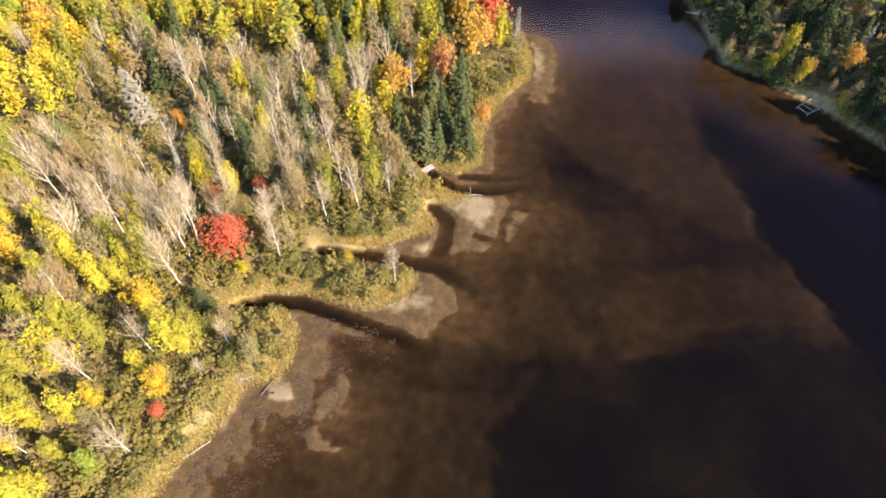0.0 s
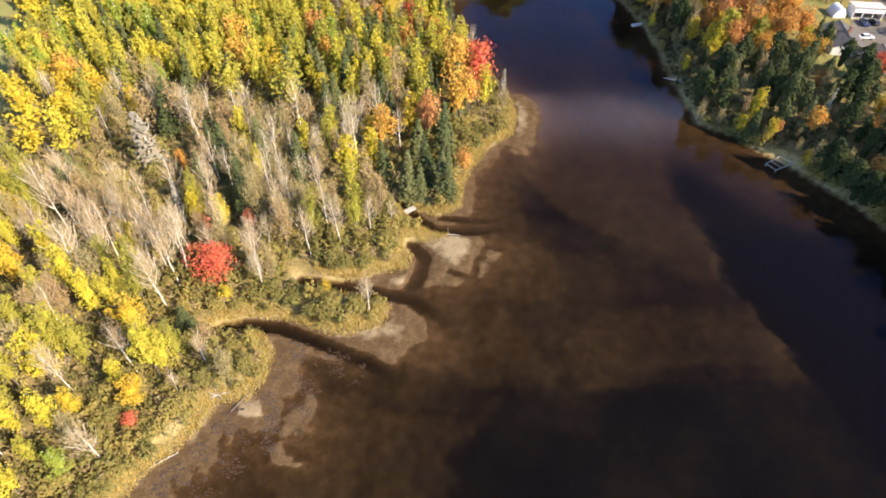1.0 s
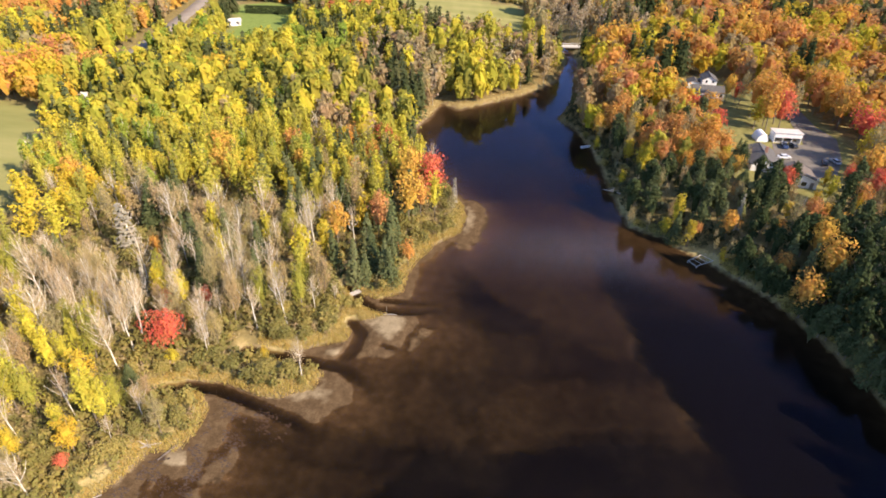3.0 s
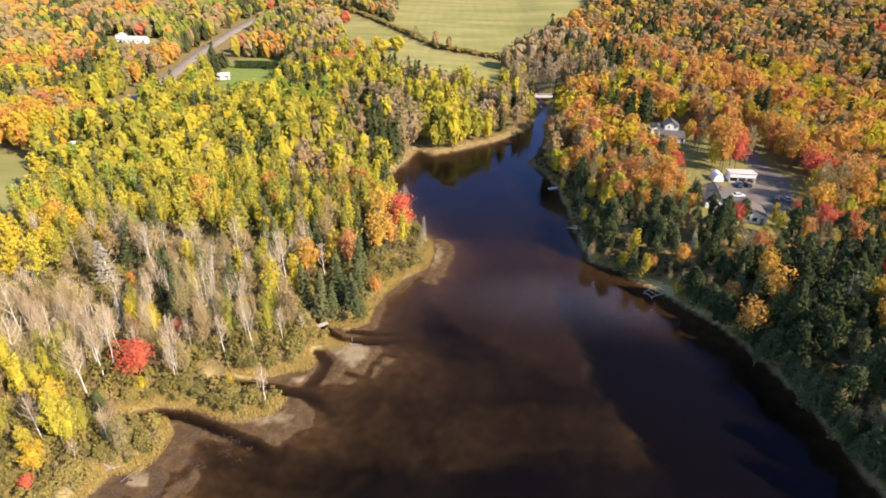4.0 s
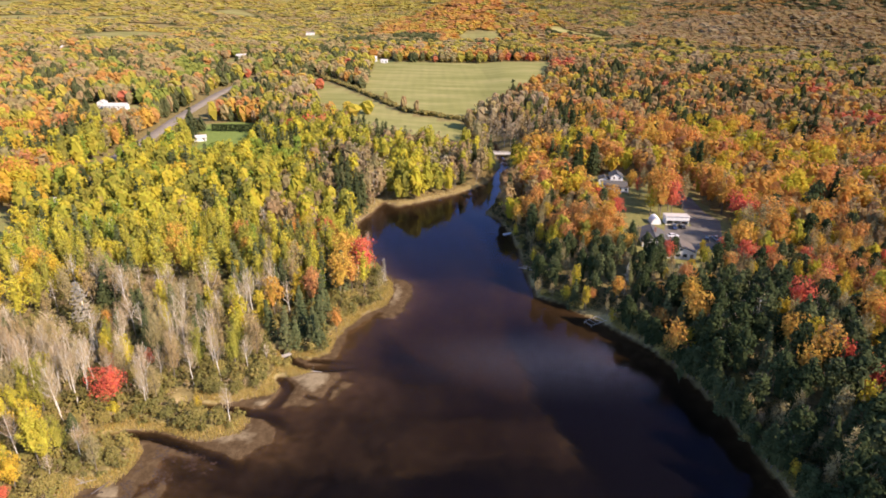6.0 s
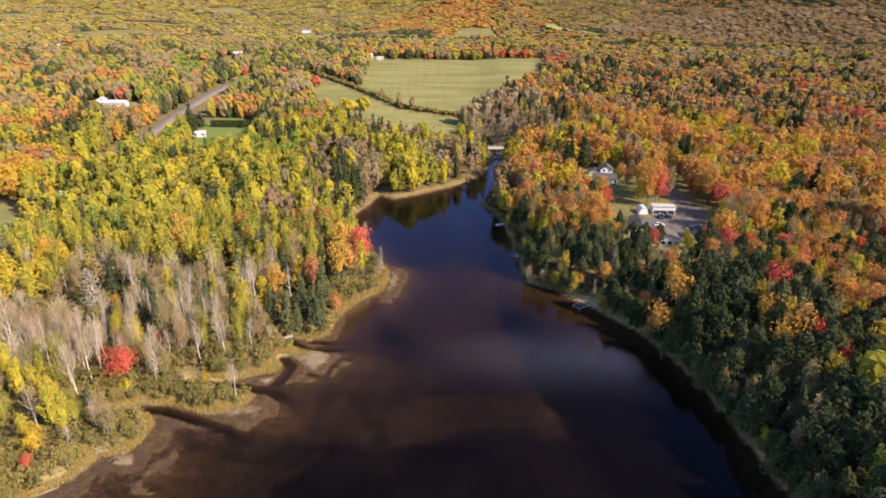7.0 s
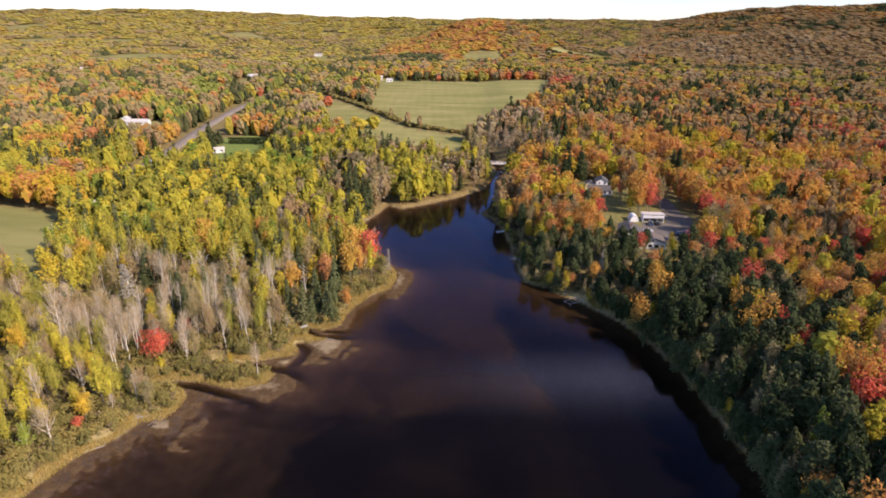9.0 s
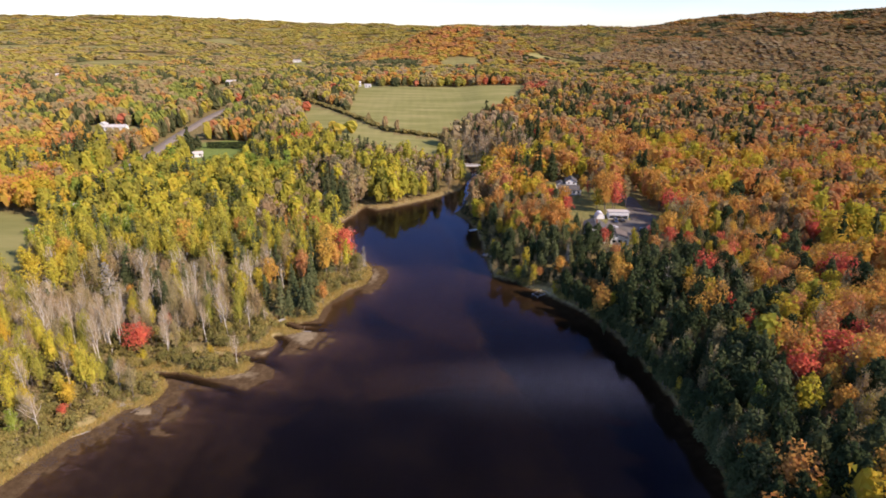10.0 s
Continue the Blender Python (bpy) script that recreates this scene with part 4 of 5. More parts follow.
while R < 4500:
    s = max(6.2, R / (78 if R < 1100 else 92))
    n = int(R * radians(100) / s)
    a = (np.arange(n) + rng.uniform(-0.45, 0.45, n)) / n * radians(100) - radians(50)
    rr = R + rng.uniform(-0.45, 0.45, n) * s
    x, y = 40 + rr * np.sin(a), rr * np.cos(a)
    keep = in_sector(x, y, 45) & ~open_ground(x, y)
    far += [(pick(u, v, 99, 0.6), u, v, s) for u, v in zip(x[keep], y[keep])]
    R += s

def tint_of(kind):
    a, b = TINTS[kind][rng.randint(len(TINTS[kind]))], TINTS[kind][rng.randint(len(TINTS[kind]))]
    u = rng.uniform()
    return [p * u + q * (1 - u) for p, q in zip(a, b)]


def woods(name, label, trees, n, far_away=False):
    """Many trees joined into one mesh: a spray cloud and a pale stem for each."""
    vs, cs = [], []
    xy = np.array([(t[1], t[2]) for t in trees])
    gz = height(xy[:, 0], xy[:, 1])
    for (kind, x, y, s), z in zip(trees, gz):
        h, w, base = KINDS[kind][:3]
        if far_away:
            q = rng.uniform(0.7, 1.45)
            w, h = max(w, s * 1.12) * q * (1.25 if kind in ("spruce", "pine") else 1.0), h * (0.55 + 0.45 * q) * rng.uniform(0.85, 1.15)
            w, h = (w * 1.35, h * 0.62) if y > 1100 else (w, h)
            base = h * 0.04
        else:
            h, w, base = h * s, w * s, base * s
        m = n if kind not in ("bare", "alder") else n * 2 // 3
        if far_away and y > 1100:
            m = 2
        if kind in ("spruce", "pine", "dead"):
            p, o = conifer_points(h, w, base, m, rng, 0.2, 0.8)
        elif not far_away and kind in ("aspen", "green", "tan", "bare"):
            h, w, base = h * 0.9, w * 1.3, base * 0.5
            p, o = plume_points(h, w, base, m, rng, 9, 0.29)
        else:
            p, o = crown_points(h, w, base, m, rng, 7, 0.4)
        size = math.sqrt(w * (h - base) / m) * (0.92 if kind != "bare" else 0.6) * rng.uniform(0.6, 1.3, m)
        if far_away:
            size = size * 0.42
        v = sprays(p, o, size, rng, 1.0, 0.6 if far_away else 0.25)
        if far_away or kind not in ("bare", "alder"):
            v = np.vstack([v, dome(h * (0.97 if far_away else 0.9), w * (0.95 if far_away else 0.62), base, 6 if not far_away else 5, kind in ("spruce", "pine"), rng, y > 1100)])
        v = v + np.array([x, y, z])
        tone = np.array(tint_of(kind))
        if kind == "tan" and x > 62 + 0.05 * max(y - 250, 0):
            tone = tone * 0.6 + np.array((0.38, 0.22, 0.10)) * 0.4
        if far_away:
            # a far clump stands for several trees: tone blends to dull tan with distance
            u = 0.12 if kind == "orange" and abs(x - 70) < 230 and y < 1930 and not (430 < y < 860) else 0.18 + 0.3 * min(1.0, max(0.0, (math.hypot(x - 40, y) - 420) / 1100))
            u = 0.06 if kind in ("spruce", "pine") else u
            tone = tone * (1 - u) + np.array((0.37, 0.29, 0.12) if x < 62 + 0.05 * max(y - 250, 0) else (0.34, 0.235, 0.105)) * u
        c = np.repeat(tone[None], len(v), 0)
        if not far_away and kind not in ("spruce", "pine", "alder"):
            e = 0.10 * (1.3 if kind == "bare" else 1)
            top = h * 0.8
            t = np.array([(-e, 0, 0), (e, 0, 0), (0.2, 0, top), (0, -e, 0), (0, e, 0), (0.2, 0.1, top)]) + np.array([x, y, z])
            v = np.vstack([v, t])
            c = np.vstack([c, np.repeat(np.array([(0.5, 0.46, 0.4) if kind == "bare" else (0.24, 0.2, 0.16)]), 6, 0)])
        vs.append(v)
        cs.append(c)
    v, c = np.vstack(vs), np.vstack(cs)
    me = tri_mesh(name, v, M_TINT)
    at = me.attributes.new("tint", "FLOAT_COLOR", "POINT")
    at.data.foreach_set("color", np.hstack([c, np.ones((len(c), 1))]).astype(np.float32).ravel())
    return tagged(new(name, me), label, "woods", kind="stuff")


woods("mixed_woods", "dense mixed autumn woods in yellow, orange and green", rest, 112)
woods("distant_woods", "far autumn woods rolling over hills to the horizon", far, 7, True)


# ---- undergrowth, grass, mud ----


def tinted_stuff(name, label, category, v, c):
    me = tri_mesh(name, v, M_TINT)
    at = me.attributes.new("tint", "FLOAT_COLOR", "POINT")
    at.data.foreach_set("color", np.hstack([c, np.ones((len(c), 1))]).astype(np.float32).ravel())
    return tagged(new(name, me), label, category, kind="stuff")


def build_undergrowth():
    px, py = scatter(-120, 22, 16, 150, 2.1)
    d = bank_distance(px, py)
    ok = (d > 1.6) & (d < 75) & ~open_ground(px, py) & in_sector(px, py)
    qx, qy = scatter(60, 128, 5, 300, 1.9)
    d = bank_distance(qx, qy)
    ok2 = (d > 0.4) & (d < 11) & ~open_ground(qx, qy) & (np.hypot(qx - 88, qy - 119) > 4.5)
    px, py = np.concatenate([px[ok], qx[ok2]]), np.concatenate([py[ok], qy[ok2]])
    gz = height(px, py)
    tones = [(0.20, 0.19, 0.07), (0.32, 0.26, 0.12), (0.42, 0.35, 0.12), (0.27, 0.25, 0.08), (0.40, 0.31, 0.17)]
    vs, cs = [], []
    for x, y, z in zip(px, py, gz):
        h, w, m = rng.uniform(1.0, 3.0), rng.uniform(1.8, 3.2), 36
        p, o = crown_points(h, w, 0.0, m, rng, 5, 0.42)
        v = sprays(p, o, rng.uniform(0.2, 0.42, m), rng, 0.8, 0.9)
        vs.append(v + np.array([x, y, z]))
        # right-bank brush gets one dark tone, with the bank's shade put into it
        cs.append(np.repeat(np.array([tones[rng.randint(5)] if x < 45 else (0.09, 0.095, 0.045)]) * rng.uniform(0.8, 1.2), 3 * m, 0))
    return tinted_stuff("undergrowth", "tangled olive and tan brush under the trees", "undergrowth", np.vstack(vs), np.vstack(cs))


def build_grass():
    """Tall dry sedge along the left bank and the marsh at the lake's head."""
    vs, cs = [], []
    for x0, x1, y0, y1, gap, reach, tones in ((-56, 24, 14, 155, 0.34, 4.6, [(0.50, 0.36, 0.11), (0.56, 0.42, 0.15), (0.42, 0.34, 0.09)]),
                                              (-16, 66, 160, 305, 0.75, 11.0, [(0.40, 0.27, 0.11), (0.46, 0.34, 0.16), (0.36, 0.22, 0.09)])):
        px, py = scatter(x0, x1, y0, y1, gap)
        d = bank_distance(px, py)
        ok = (d > -0.5) & (d < reach * (0.7 + 0.4 * wave(px, py, 11, 31)))
        for pts, wd, _ in CREEKS:
            ok &= to_line(px, py, pts) > wd
        px, py, d = px[ok], py[ok], d[ok]
        gz = height(px, py, d)
        n = len(px)
        p = np.stack([px, py, gz - 0.05], 1)
        for _ in range(3):
            q = p + rng.normal(0, 0.16, (n, 3)) * np.array([1, 1, 0])
            dr = np.stack([rng.normal(0, 0.28, n), rng.normal(0, 0.28, n), rng.uniform(0.5, 1.1, n)], 1)
            a = rng.uniform(0, 3.14, n)
            sd = np.stack([np.cos(a), np.sin(a), np.zeros(n)], 1) * rng.uniform(0.04, 0.10, n)[:, None]
            vs.append(np.stack([q - sd, q + sd, q + dr], 1).reshape(-1, 3))
            t = np.array(tones)[rng.randint(0, 3, n)] * rng.uniform(0.8, 1.2, (n, 1))
            cs.append(np.repeat(t, 3, 0))
    return tinted_stuff("sedge_grass", "dry tan sedge grass fringing the lake bank", "grass", np.vstack(vs), np.vstack(cs))


M_CLOD = surface("wet_clod", (0.03, 0.018, 0.011), (0.07, 0.043, 0.027), 3.0, 0.8)


def build_clods():
    """Reddish clods and old lily roots on the bare mud."""
    vs, fs, o = [], [], 0
    px, py = scatter(-44, -8, 18, 60, 0.5)
    d = bank_distance(px, py)
    thick = wave(px, py, 7, 41) + 0.5 * wave(px, py, 2.5, 42)
    ok = (d < -1.5) & (d > -11) & (thick > 0.15) & (py < 56)
    for x, y in zip(px[ok], py[ok]):
        n = 6
        a = np.arange(n) / n * 6.283 + rng.uniform(0, 6)
        rad = rng.uniform(0.12, 0.32) * rng.uniform(0.5, 1.4, n)
        z = ground_at(x, y)
        ring = np.stack([x + np.cos(a) * rad * rng.uniform(1, 1.9), y + np.sin(a) * rad, np.full(n, z - 0.03)], 1)
        top = np.array([[x, y, z + rng.uniform(0.08, 0.2)]])
        vs.append(np.vstack([ring, top]))
        fs.append(np.array([(i, (i + 1) % n, n) for i in range(n)]) + o)
        o += n + 1
    me = add_mesh("mud_clods", np.vstack(vs), np.vstack(fs), M_CLOD)
    return tagged(new("mud_clods", me), "reddish brown clods scattered on wet mud", "mud clods", kind="stuff")


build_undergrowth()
build_grass()
build_clods()

# ---- buildings ----
M_WHITE = surface("white_siding", (0.70, 0.69, 0.66), (0.82, 0.81, 0.78), 0.8, 0.6, 0.05)
M_ROOF_GREY = surface("grey_shingle", (0.06, 0.056, 0.052), (0.12, 0.112, 0.104), 1.5, 0.9)
M_ROOF_BROWN = surface("brown_shingle", (0.095, 0.075, 0.06), (0.165, 0.135, 0.11), 1.5, 0.9)
M_ROOF_PALE = surface("pale_metal_roof", (0.52, 0.48, 0.43), (0.66, 0.62, 0.56), 0.6, 0.45, 0.05)
M_ROOF_TAN = surface("tan_metal_roof", (0.26, 0.22, 0.18), (0.38, 0.33, 0.28), 0.6, 0.6, 0.05)
M_TRIM = surface("painted_trim", (0.75, 0.74, 0.72), (0.82, 0.81, 0.80), 2.0, 0.5, 0.03)
M_DARK = surface("dark_interior", (0.015, 0.014, 0.013), (0.03, 0.028, 0.026), 2.0, 0.9)
M_DOOR = surface("grey_door_paint", (0.18, 0.16, 0.15), (0.24, 0.22, 0.2), 2.0, 0.5, 0.03)
M_BRICK = surface("chimney_brick", (0.22, 0.11, 0.08), (0.32, 0.18, 0.13), 4.0, 0.9)
M_GRAVEL = surface("pale_gravel", (0.105, 0.09, 0.072), (0.175, 0.15, 0.12), 0.25, 0.95, 0.3, fine=20)
M_ASPHALT = surface("worn_asphalt", (0.18, 0.15, 0.115), (0.27, 0.225, 0.175), 0.1, 0.9, 0.2, fine=30)
M_WOOD_GREY = surface("weathered_wood", (0.30, 0.27, 0.23), (0.50, 0.46, 0.40), 2.5, 0.85)
M_LOG = surface("wet_log", (0.06, 0.045, 0.035), (0.16, 0.125, 0.10), 2.5, 0.8)
M_CONCRETE = surface("pale_concrete", (0.38, 0.35, 0.30), (0.52, 0.48, 0.42), 0.8, 0.85)
M_CANVAS = surface("white_canvas", (0.72, 0.71, 0.69), (0.84, 0.83, 0.81), 1.0, 0.7, 0.05)
M_RUBBER = surface("tyre_rubber", (0.015, 0.015, 0.015), (0.03, 0.03, 0.03), 5.0, 0.8)
M_CHROME = surface("wheel_metal", (0.45, 0.45, 0.46), (0.6, 0.6, 0.61), 5.0, 0.35, 0.02, 0.9)


def glass_material():
    m, nt, out = material("window_glass")
    p = node(nt, "ShaderNodeBsdfPrincipled", Roughness=0.06)
    p.inputs["Base Color"].default_value = (0.02, 0.024, 0.03, 1)
    nt.links.new(p.outputs[0], out.inputs[0])
    return m


def car_paint(name, c):
    m, nt, out = material(name)
    p = node(nt, "ShaderNodeBsdfPrincipled", Roughness=0.25, Metallic=0.2)
    col = ramp(nt, noise_out(nt, 6.0, 3), [(0.3, [v * 0.9 for v in c]), (0.7, c)])
    nt.links.new(col, p.inputs["Base Color"])
    p.inputs["Coat Weight"].default_value = 0.6
    nt.links.new(p.outputs[0], out.inputs[0])
    return m


M_GLASS = glass_material()


def box(x0, x1, y0, y1, z0, z1):
    v = np.array([(x0, y0, z0), (x1, y0, z0), (x1, y1, z0), (x0, y1, z0), (x0, y0, z1), (x1, y0, z1), (x1, y1, z1), (x0, y1, z1)], float)
    f = np.array([(3, 2, 1, 0), (4, 5, 6, 7), (0, 1, 5, 4), (1, 2, 6, 5), (2, 3, 7, 6), (3, 0, 4, 7)])
    return v, f


def part(name, geo, mat, parent, label=""):
    """One mesh part under a thing or under a part."""
    v, f = geo
    me = add_mesh(name, v, f, mat)
    me.shade_flat()
    ob = new(name, me)
    ob.parent = parent
    return tagged(ob, label) if label else ob


def thing(name, label, category, x, y, turn=0.0, z=None, group=""):
    ob = tagged(new(name), label, category, group)
    ob.matrix_basis = pose(x, y, ground_at(x, y) if z is None else z, 0, 0, turn)
    return ob


def window(ob, x, y, z, w, h, face, label=""):
    """A window with frame, pane and sill on the wall that faces 's', 'n', 'e' or 'w'."""
    def turned(a, b, o0, o1, z0, z1):
        if face in "sn":
            sgn = -1 if face == "s" else 1
            return box(x + a, x + b, min(y + sgn * o0, y + sgn * o1), max(y + sgn * o0, y + sgn * o1), z0, z1)
        sgn = -1 if face == "w" else 1
        return box(min(x + sgn * o0, x + sgn * o1), max(x + sgn * o0, x + sgn * o1), y + a, y + b, z0, z1)
    fr = part("window", joined([turned(-w / 2, -w / 2 + 0.09, -0.02, 0.06, z, z + h), turned(w / 2 - 0.09, w / 2, -0.02, 0.06, z, z + h),
                                turned(-w / 2 + 0.09, w / 2 - 0.09, -0.02, 0.06, z, z + 0.09), turned(-w / 2 + 0.09, w / 2 - 0.09, -0.02, 0.06, z + h - 0.09, z + h)]), M_TRIM, ob)
    part("pane", turned(-w / 2 + 0.09, w / 2 - 0.09, -0.02, 0.025, z + 0.09, z + h - 0.09), M_GLASS, fr, "dark window glass")
    part("sill", turned(-w / 2 - 0.06, w / 2 + 0.06, -0.02, 0.13, z - 0.07, z - 0.005), M_TRIM, fr)
    return fr


def wing(ob, x0, x1, y0, y1, wall_h, roof_h, along, wall_mat, roof_mat, base=0.0):
    """A gabled wing: walls with gable ends, and a roof of two slabs with eaves."""
    if along == "x":
        m = (y0 + y1) / 2
        v = [(x, y, z) for x in (x0, x1) for y, z in ((y0, base - 0.4), (y1, base - 0.4), (y1, base + wall_h), (m, base + wall_h + roof_h), (y0, base + wall_h))]
    else:
        m = (x0 + x1) / 2
        v = [(x, y, z) for y in (y0, y1) for x, z in ((x1, base - 0.4), (x0, base - 0.4), (x0, base + wall_h), (m, base + wall_h + roof_h), (x1, base + wall_h))]
    f = [(0, 1, 6, 5), (1, 2, 7, 6), (4, 0, 5, 9), (2, 3, 8, 7), (3, 4, 9, 8)]
    me = bpy.data.meshes.new("wall")
    me.from_pydata(v, [], [tuple(q) for q in f] + [(4, 3, 2, 1, 0), (5, 6, 7, 8, 9)])
    me.materials.append(wall_mat)
    me.shade_flat()
    w = new("wall", me)
    w.parent = ob
    half = ((y1 - y0) if along == "x" else (x1 - x0)) / 2
    over, th = 0.45, 0.16
    slope = roof_h / half
    pcs = []
    for sgn in (-1, 1):
        lo, hi = sgn * (half + over), sgn * 0.0
        zl, zh = base + wall_h - over * slope + 0.03, base + wall_h + roof_h + 0.03
        pr = []
        for e in ((x0 - over, x1 + over) if along == "x" else (y0 - over, y1 + over)):
            for o, z in ((lo, zl), (hi, zh), (hi, zh + th), (lo, zl + th)):
                pr.append((e, m + o, z) if along == "x" else (m + o, e, z))
        pcs.append((np.array(pr), np.array([(0, 1, 2, 3), (7, 6, 5, 4), (0, 4, 5, 1), (1, 5, 6, 2), (2, 6, 7, 3), (3, 7, 4, 0)])))
    part("roof", joined(pcs), roof_mat, ob)
    if along == "x":
        part("ridge_cap", box(x0 - over, x1 + over, m - 0.14, m + 0.14, base + wall_h + roof_h + th - 0.02, base + wall_h + roof_h + th + 0.06), roof_mat, ob)
    else:
        part("ridge_cap", box(m - 0.14, m + 0.14, y0 - over, y1 + over, base + wall_h + roof_h + th - 0.02, base + wall_h + roof_h + th + 0.06), roof_mat, ob)


def door(ob, x, y, z=0.0):
    d = part("door", box(x - 0.5, x + 0.5, y - 0.06, y + 0.02, z, z + 2.05), M_DOOR, ob, "grey entrance door")
    part("door_handle", box(x + 0.36, x + 0.42, y - 0.12, y - 0.06, z + 1.0, z + 1.06), M_CHROME, d)


def lake_house():
    """Dark-roofed bungalow of two wings behind the pines."""
    ob = thing("house", "white bungalow with dark grey shingle roofs behind the pines", "house", 119, 165, -8, 9.4)
    wing(ob, -6, 3, -3.5, 11, 2.3, 1.9, "y", M_WHITE, M_ROOF_GREY)
    wing(ob, 1, 11, -13, -4.2, 2.8, 2.0, "y", M_WHITE, M_ROOF_BROWN)
    for x in (2.8, 5.2, 7.6):
        window(ob, x, -13, 0.7, 1.7, 1.5, "s")
    window(ob, -3, -3.5, 0.8, 1.6, 1.3, "s")
    for y in (-1, 4, 8):
        window(ob, -6, y, 0.9, 1.5, 1.2, "w")
    window(ob, 6, -13, 3.3, 1.0, 0.8, "s")
    door(ob, 9.9, -13)
    part("chimney", box(-1.2, -0.4, 3, 3.8, 4.0, 6.0), M_BRICK, ob, "brick chimney")
    part("white_end_board", box(10.8, 11.2, -13.45, -13.3, 0.2, 4.0), M_TRIM, ob)


def yard_garage():
    """Low open-fronted garage with a white fascia and a pale roof."""
    ob = thing("garage", "long white open-fronted garage with pale roof and dark bays", "garage", 133.9, 191.2, -2, 9.4)
    part("rear_wall", box(-4.6, 4.6, 1.3, 1.5, -0.3, 3.4), M_WHITE, ob)
    for x in (-4.6, 4.4):
        part("side_wall", box(x, x + 0.2, -3.5, 1.3, -0.3, 3.4), M_WHITE, ob)
    for x in (-1.6, 1.5):
        part("post", box(x - 0.1, x + 0.1, -3.5, -3.3, -0.1, 2.1), M_TRIM, ob)
    part("fascia", box(-4.7, 4.7, -3.62, -3.5, 2.1, 3.75), M_WHITE, ob, "broad white front board")
    part("floor_slab", box(-4.4, 4.4, -3.3, 1.3, -0.2, 0.12), M_CONCRETE, ob)
    v = np.array([(-5, -3.9, 3.76), (5, -3.9, 3.76), (5, 1.9, 3.42), (-5, 1.9, 3.42), (-5, -3.9, 3.9), (5, -3.9, 3.9), (5, 1.9, 3.56), (-5, 1.9, 3.56)], float)
    part("roof", (v, box(0, 1, 0, 1, 0, 1)[1]), M_ROOF_PALE, ob)


def canvas_shelter():
    """Round-topped white storage tent."""
    ob = thing("storage_tent", "round-topped white canvas storage tent beside the garage", "tent", 125.4, 190.5, 0, 9.4)
    n = 12
    arc = [(math.cos(math.pi * i / n) * 2.1, max(0.0, math.sin(math.pi * i / n)) * 3.0) for i in range(n + 1)]
    v, f = [], []
    for y in (-2.5, 2.5):
        for k in (1.0, 0.97):
            v += [(x * k, y, z * k) for x, z in arc]
    m = n + 1
    for i in range(n):
        f += [(i, i + 1, 2 * m + i + 1, 2 * m + i), (m + i + 1, m + i, 3 * m + i, 3 * m + i + 1)]
    part("canopy", (np.array(v), np.array(f)), M_CANVAS, ob)
    c = [(0, -2.45, 0.0)] + [(x * 0.96, -2.45, z * 0.96) for x, z in arc]
    part("front_flap", (np.array(c), np.array([(0, i + 1, i + 2) for i in range(n)])), M_CANVAS, ob)
    for y in (-2.5, 0.0, 2.5):
        v2, f2 = tube([(x * 0.955, y, z * 0.955) for x, z in arc], [0.04] * m, 4)
        part("hoop", (v2, f2), M_CHROME, ob)


def white_house():
    """Two-storey gabled house with a low front wing, among the maples."""
    ob = thing("house", "two-storey white house with dark low front wing", "house", 120, 243, -6, 9.4)
    wing(ob, -1.5, 4.5, 2.5, 10, 4.8, 1.6, "y", M_WHITE, M_ROOF_GREY)
    wing(ob, -7, -1.7, 3.5, 8.5, 2.8, 1.2, "y", M_WHITE, M_ROOF_GREY)
    wing(ob, -6.5, 6, -8.5, -0.5, 2.6, 1.8, "x", M_WHITE, M_ROOF_GREY)
    for x in (-4.5, -1.2, 2.2, 4.8):
        window(ob, x, -8.5, 0.8, 1.3, 1.3, "s")
    for z in (3.4,):
        for x in (0.2, 2.9):
            window(ob, x, 2.5, z, 1.0, 1.3, "s")
    window(ob, -4.4, 3.5, 0.9, 1.4, 1.2, "s")
    door(ob, 0.5, -8.5)
    part("porch", box(-3, 3, -10.4, -8.6, -0.3, 0.25), M_WOOD_GREY, ob, "grey wooden porch")
    for x in (-2.9, 2.8):
        part("porch_post", box(x, x + 0.12, -10.3, -10.18, 0.25, 2.4), M_TRIM, ob)


def cottage(label, x, y, turn, w, dp, wall_h, roof, z=None, gable="x"):
    ob = thing("house", label, "house", x, y, turn, z)
    wing(ob, -w / 2, w / 2, -dp / 2, dp / 2, wall_h, dp * 0.24, gable, M_WHITE, roof, 0.3)
    k = max(2, int(w / 3.2))
    for i in range(k):
        window(ob, -w / 2 + w * (i + 0.5) / k, -dp / 2, 1.1, 1.4, 1.3, "s")
    door(ob, w / 2 - 1.2, -dp / 2, 0.2)
    return ob


lake_house()
yard_garage()
canvas_shelter()
white_house()
cottage("small white cottage beside the hedged lawn", -129, 334, 25, 8.5, 5, 2.2, M_ROOF_PALE)
cottage("long white house with grey roof above the road", -238, 432, 4, 18, 7, 3.0, M_ROOF_PALE)
cottage("white annex beside the long house", -252, 437, 4, 6, 6, 4.2, M_ROOF_PALE, gable="y")
cottage("white farmhouse at the meadow's edge", -92, 852, 10, 14, 9, 5, M_ROOF_PALE)
cottage("white barn beside the farmhouse", -108, 868, -20, 13, 9, 4.5, M_ROOF_PALE, gable="y")
cottage("small white outbuilding by the meadow", -72, 836, 0, 9, 6, 3, M_ROOF_PALE)
cottage("white roadside house among tall trees", -284, 858, 0, 16, 9, 4.5, M_ROOF_PALE)
cottage("pale roadside house near the bend", -260, 726, 15, 13, 8, 3, M_ROOF_PALE)
cottage("white hillside house in the woods", -600, 942, 0, 16, 9, 4, M_ROOF_PALE)
